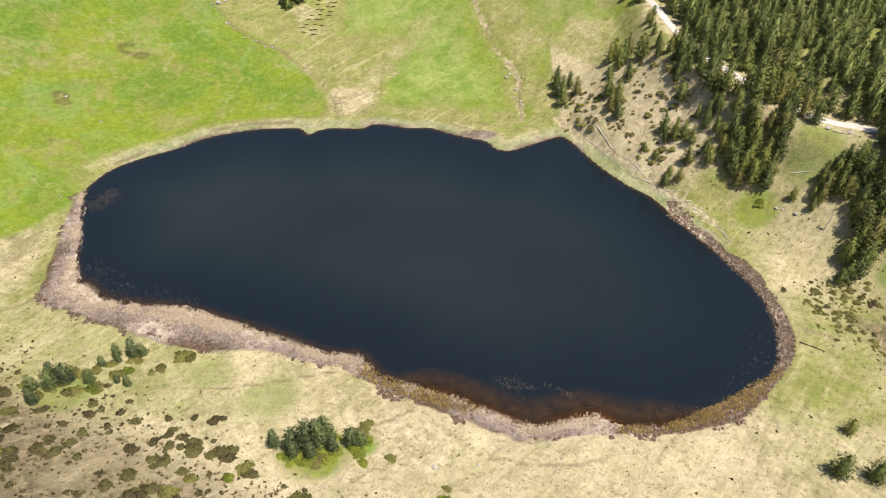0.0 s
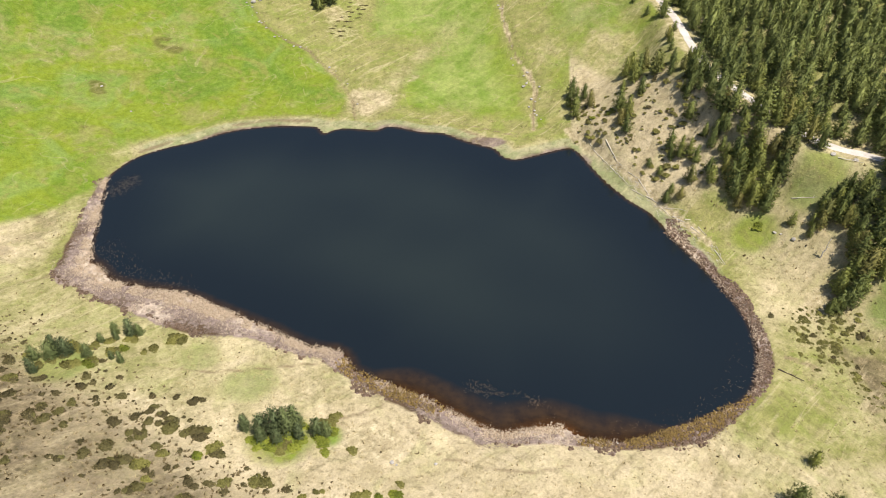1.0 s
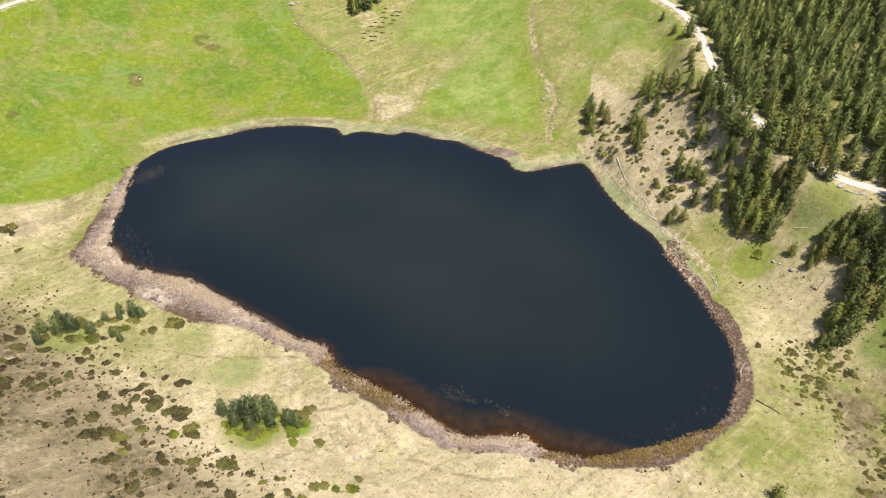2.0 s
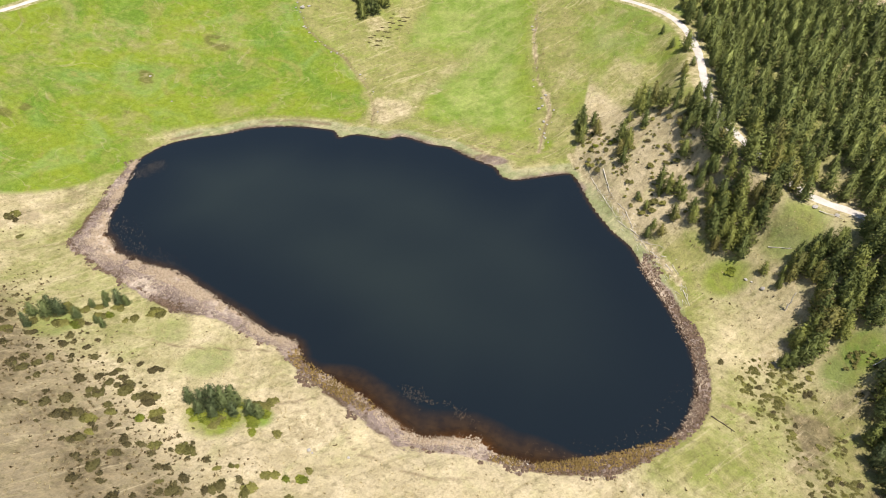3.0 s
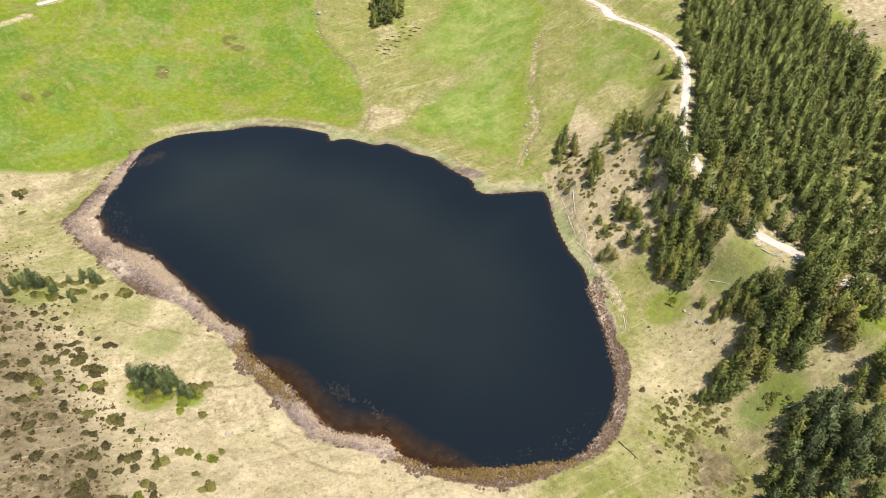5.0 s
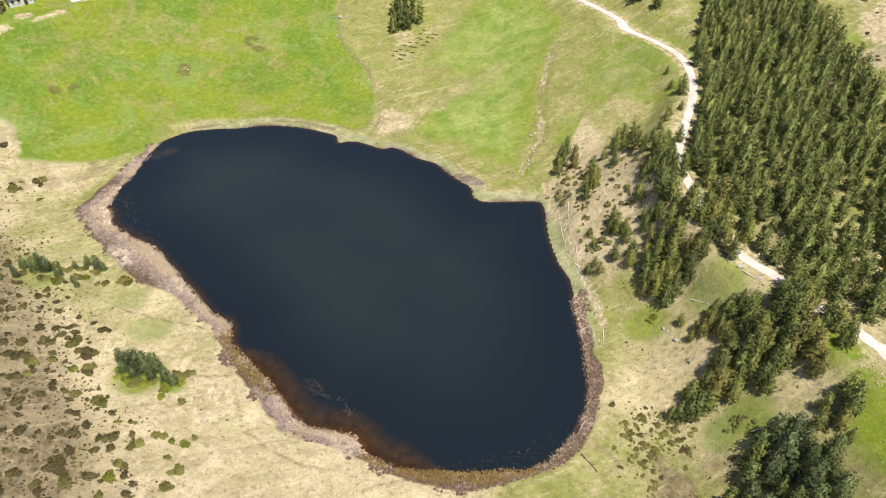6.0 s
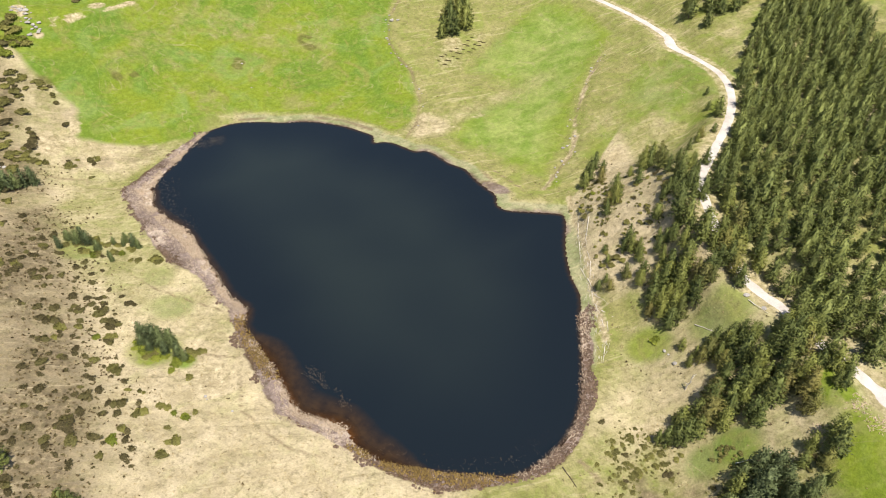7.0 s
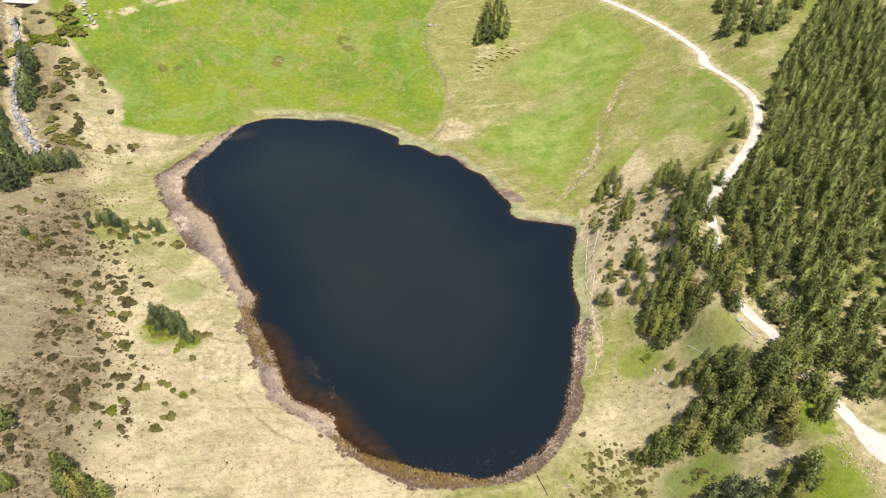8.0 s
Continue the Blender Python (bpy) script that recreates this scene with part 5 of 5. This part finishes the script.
def blades(rng, x, y, length, width, lean):
    """Corners and triangles of single stalks that lean over one another."""
    m = len(x)
    a = rng.uniform(0, 6.28, m)
    tilt = np.clip(rng.normal(lean, 0.25, m), 0.1, 1.5)
    d = np.stack([np.cos(a) * np.sin(tilt), np.sin(a) * np.sin(tilt), np.cos(tilt)], -1)
    side = np.stack([-np.sin(a), np.cos(a), 0 * a], -1)
    base = np.stack([x, y, np.maximum(surface(x, y), -0.35)], -1)
    l = (length * rng.uniform(0.6, 1.3, m))[:, None]
    w = (width * rng.uniform(0.7, 1.3, m))[:, None]
    mid = base + d * l * 0.6
    tip = base + d * l + np.stack([np.cos(a), np.sin(a), -0.5 * np.ones(m)], -1) * l * 0.18
    v = np.stack([base - side * w, base + side * w, mid + side * w * 0.8, mid - side * w * 0.8, tip], 1).reshape(-1, 3)
    o = (np.arange(m) * 5)[:, None]
    return v, np.concatenate([o + (0, 1, 2), o + (0, 2, 3), o + (3, 2, 4)], 0)


reed_rng = np.random.default_rng(77)
PEAT = foliage_material("peat_hummock", (0.070, 0.045, 0.030), (0.190, 0.130, 0.095), (0.130, 0.085, 0.055), 0.05)
x, y, land = belt(reed_rng, 56000)
lumpy, brown = cloudy(x, y, 2.2, 68, 3), np.maximum(sedge(x, y), np.maximum(step(x, 45, 49) * (1 - step(y, 82, 86)), step(x, 24, 28)))
chance = reed_rng.random(len(x))
wet_side = (land < 0.34) & (chance < 0.75 * step(lumpy, 0.40, 0.56))
for name, pick, wide, tall, material, label in (
        ("reed_hummocks", wet_side & (chance > 0.9 * brown), 0.18, 0.16, REED, "rough clumps of bleached reed along the water's edge"),
        ("peat_hummocks", ((land < 0.9) & (chance < 0.28 * brown)) | ((land > 0.80) & (chance < 0.5 * step(lumpy, 0.46, 0.58))), 0.22, 0.15, PEAT, "dark peaty hummocks along the marsh edge"),
        ("litter_hummocks", (land > 0.34) & (land < 0.82) & (chance < 0.10 * step(lumpy, 0.40, 0.6)), 0.28, 0.10, LITTER, "low mounds of mauve reed litter"),
        ("sedge_hummocks", (chance > 1 - 0.40 * sedge(x, y)) & (land < 0.6), 0.17, 0.20, SEDGE, "rusty sedge tussocks in the wet margin")):
    px, py = x[pick], y[pick]
    v, f = mounds(reed_rng, px, py, wide * reed_rng.uniform(0.5, 1.5, len(px)), tall * reed_rng.uniform(0.5, 1.6, len(px)))
    tagged(new(name, mesh_of(name, v, f, material, True)), label, "reeds", kind="stuff")
x, y, land = belt(reed_rng, 130000)
tone = paleness(x, y, signed(SHORE, x, y))
clumpy = step(cloudy(x, y, 1.6, 63, 3), 0.40, 0.56)
thin = reed_rng.random(len(x)) < 0.10 + clumpy * (1 - 0.75 * land)
x, y, land, tone = x[thin], y[thin], land[thin], tone[thin]
sedgy = reed_rng.random(len(x)) < sedge(x, y) * (1.15 - 0.9 * land) * step(cloudy(x, y, 1.9, 67, 3), 0.36, 0.50)
pale = reed_rng.random(len(x)) < np.clip(0.9 * tone + 0.55 * (1 - land) ** 2 - 0.15, 0.03, 0.97)
for name, pick, length, width, lean, material, label in (
        ("reed_bed", pale & ~sedgy, 0.55, 0.022, 0.95, STALK, "bleached dead reed stalks along the shore"),
        ("reed_litter", ~pale & ~sedgy, 0.36, 0.022, 1.2, LITTER, "flattened mauve-brown reed litter on the bank"),
        ("sedge_bed", sedgy, 0.55, 0.042, 0.8, SEDGE, "rusty brown sedge growing in the shallows")):
    px, py = x[pick], y[pick]
    most = 30000
    if len(px) > most:
        px, py = px[:most], py[:most]
    v, f = blades(reed_rng, px, py, length, width, lean)
    tagged(new(name, mesh_of(name, v, f, material, True, upward(reed_rng, len(v), 0.38))), label, "reeds", kind="stuff")


x, y = scatter(reed_rng, (79, 91, 72, 87), 3000, lambda x, y: off_lake(x, y) * step(cloudy(x, y, 3, 19), 0.45, 0.62) * (1 - step(np.hypot(x - 85, y - 81), 3.5, 6)))
stuff_of_tufts("straw_clumps", "pale dry straw scattered over the green verge", "grass", x, y, 0.26, STALK, 5, 0.22, 0.2)


def water_reed_chance(x, y):
    lake = signed(SHORE, x, y)
    south, _ = line_dist([(9, 56.6), (13, 55.8), (17, 54.6), (20.5, 52.6)], x, y)
    west, _ = line_dist([(-62, 97), (-60.5, 99.5)], x, y)
    bay, _ = line_dist([(-56, 80), (-50, 75), (-40, 72)], x, y)
    east, _ = line_dist([(28, 51.5), (38, 54.5), (45, 60), (48.5, 68)], x, y)
    thick = cloudy(x, y, 2.2, 71, 3)
    c = np.maximum.reduce([(1 - step(south, 0.2, 1.7)) * step(thick, 0.36, 0.54), 0.8 * (1 - step(west, 0.6, 3.0)), 0.16 * (1 - step(bay, 0.5, 4)), 0.07 * (1 - step(east, 0.3, 2))])
    return c * (lake < -0.2)


x, y = scatter(reed_rng, (-68, 52, 48, 106), 300000, water_reed_chance)
v, f = blades(reed_rng, x, y, 0.50, 0.011, 1.0)
v[:, 2] += 0.22
tagged(new("water_reeds", mesh_of("water_reeds", v, f, WATER_REED, True, upward(reed_rng, len(v), 0.55))), "sparse dead reeds standing out of the shallow water", "reeds", kind="stuff")


# ---------------------------------------------------------------- dead wood and stones
def dead_trunk(name, a, b, thick, label, limbs=0, seed=1, material=None):
    """A bare trunk from a to b, with stubs of limbs."""
    r = np.random.default_rng(seed)
    a, b = np.array(a, float), np.array(b, float)
    t = np.linspace(0, 1, 7)[:, None]
    length = np.linalg.norm(b - a)
    line = a + (b - a) * t + r.normal(0, 0.012 * length, (7, 3)) * np.sin(t * 3.14)
    pieces = [tube(line, thick * (1 - 0.7 * t[:, 0]), 8)]
    for _ in range(limbs):
        p = a + (b - a) * r.uniform(0.3, 0.9)
        d = np.cross(b - a, r.normal(0, 1, 3))
        d = d / np.linalg.norm(d) * r.uniform(0.3, 0.8) + (b - a) / length * 0.3
        pieces.append(tube([p, p + d * 0.6, p + d], [thick * 0.35, thick * 0.25, thick * 0.08], 5))
    v, f = joined(pieces)
    return tagged(new(name, mesh_of(name, v, f, material or DEADWOOD, True)), label, "dead wood")


def on_ground(x, y, up=0.0):
    return (x, y, z_at(x, y) + up)


DARKWOOD = two_tone("wet_dark_wood", (0.045, 0.032, 0.024), (0.110, 0.080, 0.058), 0.4, 0.8, 0.02, own=True)
dead_trunk("dead_snag", on_ground(63.2, 84.0, -0.2), on_ground(63.6, 84.3, 3.4), 0.14, "bleached leaning dead tree trunk at the forest edge", 5, 3)
dead_trunk("fallen_log", on_ground(52.3, 63.5, 0.12), on_ground(55.4, 61.7, 0.14), 0.10, "dark fallen log lying in the outflow channel", 2, 4, DARKWOOD)
DRIFT = [(28.4, 121.9, 30.1, 117.9), (30.1, 117.6, 32.7, 112.3), (32.9, 112.0, 34.1, 109.5), (34.4, 109.2, 36.2, 105.8), (36.4, 105.2, 38.6, 102.9), (38.8, 103.0, 40.8, 100.7),
         (40.9, 100.2, 42.6, 97.1), (42.7, 97.4, 44.6, 95.3), (32.2, 117.7, 34.3, 111.7), (35.9, 109.0, 37.5, 106.9), (37.6, 106.6, 39.4, 102.6), (44.6, 95.9, 47.2, 95.0),
         (46.5, 93.9, 47.6, 91.8), (48.4, 88.6, 49.5, 85.2), (45.4, 94.1, 46.6, 92.5), (41.6, 99.5, 44.0, 98.2)]
for i, (ax, ay, bx, by) in enumerate(DRIFT):
    dead_trunk("driftwood", on_ground(ax, ay, 0.06), on_ground(bx, by, 0.06), 0.055 + 0.02 * (i % 3), "bleached driftwood stem stranded on the lake bank", i % 3, 20 + i)
for i in range(80):
    t = float(rng.uniform(0, 1))
    ax, ay = 30 + 19 * t + float(rng.normal(0, 0.6)), 117 - 30 * t + float(rng.normal(0, 0.9))
    if signed(SHORE, np.array([ax]), np.array([ay]))[0] > 0.4:
        an, ln = float(rng.uniform(-1.6, -0.4)), float(rng.uniform(0.5, 1.6))
        dead_trunk("driftwood_stick", on_ground(ax, ay, 0.05), on_ground(ax + ln * math.cos(an), ay + ln * math.sin(an), 0.07), 0.035, "small bleached driftwood stick on the bank", 1, 70 + i)
for i, (ax, ay, bx, by) in enumerate(((66.5, 97.3, 69.8, 95.6), (60.5, 94.6, 63.6, 93.2), (69.0, 89.6, 72.5, 88.0), (73.2, 73.6, 77.0, 75.2), (74.5, 91.0, 77.2, 88.6))):
    dead_trunk("fallen_pine", on_ground(ax, ay, 0.12), on_ground(bx, by, 0.12), 0.08, "weathered fallen pine trunk among the trees", 3, 140 + i)


def boulder(seed):
    """A rough lump of stone."""
    r = np.random.default_rng(seed)
    bm = bmesh.new()
    bmesh.ops.create_icosphere(bm, subdivisions=2, radius=0.5)
    off = Vector(r.uniform(-9, 9, 3))
    for v in bm.verts:
        v.co *= 1 + 0.45 * noise.noise(v.co * 2.2 + off) + 0.18 * noise.noise(v.co * 6 + off)
        v.co.z *= 0.65
    me = bpy.data.meshes.new("boulder")
    bm.to_mesh(me)
    bm.free()
    me.materials.append(ROCK)
    return me


def build_torrent():
    """White water between the boulders."""
    n = Nodes("white_water")
    f = n.span(n.math("ADD", n.math("MULTIPLY", n.noise(1.4, 5, 0.65), 0.6), n.math("MULTIPLY", n.noise(0.35, 3, 0.6), 0.4)), 0.42, 0.60)
    n.finish(n.mix(f, (0.08, 0.078, 0.08), (0.42, 0.405, 0.40)), 0.25, 0.5)
    n.bump(n.noise(0.5, 4, 0.6), 0.7, 0.12)
    line = spline(TORRENT[2:], 12)
    verts, m = [], 7
    for i, q in enumerate(line):
        d = line[min(i + 1, len(line) - 1)] - line[max(i - 1, 0)]
        side = np.array([-d[1], d[0]]) / np.hypot(d[0], d[1])
        zc = z_at(q[0], q[1])
        wide = 0.9 + 0.6 * noise.noise((i * 0.3, 0, 2))
        for k in range(m):
            w = (2 * k / (m - 1) - 1) * wide
            verts.append((q[0] + side[0] * w, q[1] + side[1] * w, zc + 0.30 + 0.08 * noise.noise((i * 0.9, k * 1.3, 4))))
    return tagged(new("stream", mesh_of("stream", verts, grid_faces(m, len(line)), n.mat, True)), "foaming white mountain torrent between grey boulders", "stream", kind="structure")


build_torrent()
BOULDERS = [boulder(k) for k in range(5)]


def stone(x, y, size, name="boulder", label="pale grey granite boulder lying in the grass", group="boulders"):
    ob = tagged(new(name, BOULDERS[int(rng.integers(5))]), label, "rock", group)
    ob.matrix_basis = pose(x, y, z_at(x, y) + 0.12 * size, 0, 0, float(rng.uniform(0, 360)))
    ob.scale = (size * float(rng.uniform(0.8, 1.4)), size, size * float(rng.uniform(0.7, 1.1)))


for x, y, size in ((57.8, 90.2, 0.55), (60.1, 88.1, 0.75), (58.6, 89.6, 0.4), (5.0, 43.2, 0.45), (-0.4, 42.7, 0.6), (0.2, 42.4, 0.35), (15.7, 140.2, 0.8), (16.3, 141.2, 0.6), (-54.6, 166.7, 1.3),
                   (-53.2, 168.0, 0.8), (17.5, 136, 0.7), (17.0, 133.5, 0.6), (66.0, 98.2, 0.8), (69.0, 96.6, 0.8), (-77, 126, 0.5), (-69, 121, 0.5), (28.2, 49.3, 0.4)):
    stone(x, y, size)
for line, count, spread in ((CREEK_B, 22, 0.9), (CREEK_A, 26, 0.6)):
    pts = spline(line, 10)
    for _ in range(count):
        q = pts[int(rng.integers(6, len(pts)))]
        stone(float(q[0] + rng.normal(0, spread)), float(q[1] + rng.normal(0, spread)), float(rng.uniform(0.25, 0.65)), "creek_stone", "small pale stone in the dry creek bed", "creek stones")
pts = spline(RAVINE, 10)
for _ in range(34):
    q = pts[int(rng.integers(len(pts)))]
    stone(float(q[0] + rng.normal(0, 0.9)), float(q[1] + rng.normal(0, 0.9)), float(rng.uniform(0.4, 1.1)), "ravine_stone", "pale stone in a dry eroded ravine", "ravine stones")
pts = spline(TORRENT, 10)
for _ in range(90):
    q = pts[int(rng.integers(len(pts)))]
    stone(float(q[0] + rng.normal(0, 1.8)), float(q[1] + rng.normal(0, 1.8)), float(rng.uniform(0.4, 1.2)), "torrent_boulder", "grey boulder in the bed of the torrent", "torrent boulders")


# ---------------------------------------------------------------- hut
def build_hut():
    """A small whitewashed herdsman's hut with a slate roof, beside the upper track."""
    white = two_tone("whitewash", (0.62, 0.60, 0.57), (0.80, 0.79, 0.77), 1.2, 0.85, 0.01, own=True)
    slate = two_tone("slate_roof", (0.12, 0.12, 0.13), (0.26, 0.26, 0.27), 0.7, 0.7, 0.02, own=True)
    wood = two_tone("dark_shutter_wood", (0.05, 0.035, 0.025), (0.12, 0.085, 0.06), 0.3, 0.7, 0.01, own=True)
    wide, deep, eave, ridge, wall = 6.0, 4.4, 2.5, 3.7, 0.3

    def box(lo, hi):
        bm = bmesh.new()
        bmesh.ops.create_cube(bm, size=1.0)
        for v in bm.verts:
            v.co = Vector([l + (h - l) * (c + 0.5) for l, h, c in zip(lo, hi, v.co)])
        return bm

    def part(name, bm, material, parent, label=""):
        me = bpy.data.meshes.new(name)
        bm.to_mesh(me)
        bm.free()
        me.materials.append(material)
        return child(name, me, parent, label)

    base = tagged(new("hut"), "small whitewashed stone hut with dark windows and slate roof", "hut")
    part("front_wall", box((-wide / 2, 0, -0.6), (wide / 2, wall, eave)), white, base)
    part("back_wall", box((-wide / 2, deep - wall, -0.6), (wide / 2, deep, eave)), white, base)
    for side in (-1, 1):
        gable = box((side * wide / 2 - wall / 2 - side * wall / 2, wall, -0.6), (side * wide / 2 + wall / 2 - side * wall / 2, deep - wall, eave))
        part("gable_wall", gable, white, base)
        bm = bmesh.new()
        x0 = side * (wide / 2 - wall / 2)
        ring = [[bm.verts.new((x0 + d * wall / 2, y, z)) for y, z in ((0, eave), (deep, eave), (deep / 2, ridge))] for d in (-1, 1)]
        bm.faces.new(ring[0])
        bm.faces.new(ring[1][::-1])
        for k in range(3):
            bm.faces.new((ring[0][k], ring[1][k], ring[1][(k + 1) % 3], ring[0][(k + 1) % 3]))
        bmesh.ops.recalc_face_normals(bm, faces=bm.faces)
        part("gable", bm, white, base)
        # One slope of the roof, with an overhang.
        bm = box((-wide / 2 - 0.35, 0, 0), (wide / 2 + 0.35, 1, 0.14))
        rise = (ridge - eave) / (deep / 2)
        for v in bm.verts:
            run = -0.35 + v.co.y * (deep / 2 + 0.35)
            v.co = Vector((v.co.x, run if side < 0 else deep - run, eave + 0.02 + run * rise + v.co.z))
        bmesh.ops.recalc_face_normals(bm, faces=bm.faces)
        part("roof_slope", bm, slate, base)
    door = part("door", box((0.6, -0.03, 0), (1.5, 0.02, 1.9)), wood, base, "dark plank door")
    part("handle", box((0.70, -0.07, 0.95), (0.74, -0.031, 1.07)), slate, door)
    for x0 in (-2.4, -0.9, 2.0):
        window = part("window", box((x0, -0.02, 1.0), (x0 + 0.7, 0.03, 1.8)), wood, base, "dark shuttered window")
        part("window_sill", box((x0 - 0.08, -0.10, 0.92), (x0 + 0.78, 0.01, 0.995)), white, window)
    base.matrix_basis = pose(-118.6, 114.6, z_at(-118.6, 114.6), 0, 0, 71)
    return base


build_hut()
for x, y, r in ((-121.2, 110.2, 1.2), (-120.4, 109.4, 1.1), (-121.8, 111.2, 1.0)):
    plant(x, y, r, BROWN_SHRUBS, "hut_shrub", "dark shrub growing against the hut", "hut shrubs")
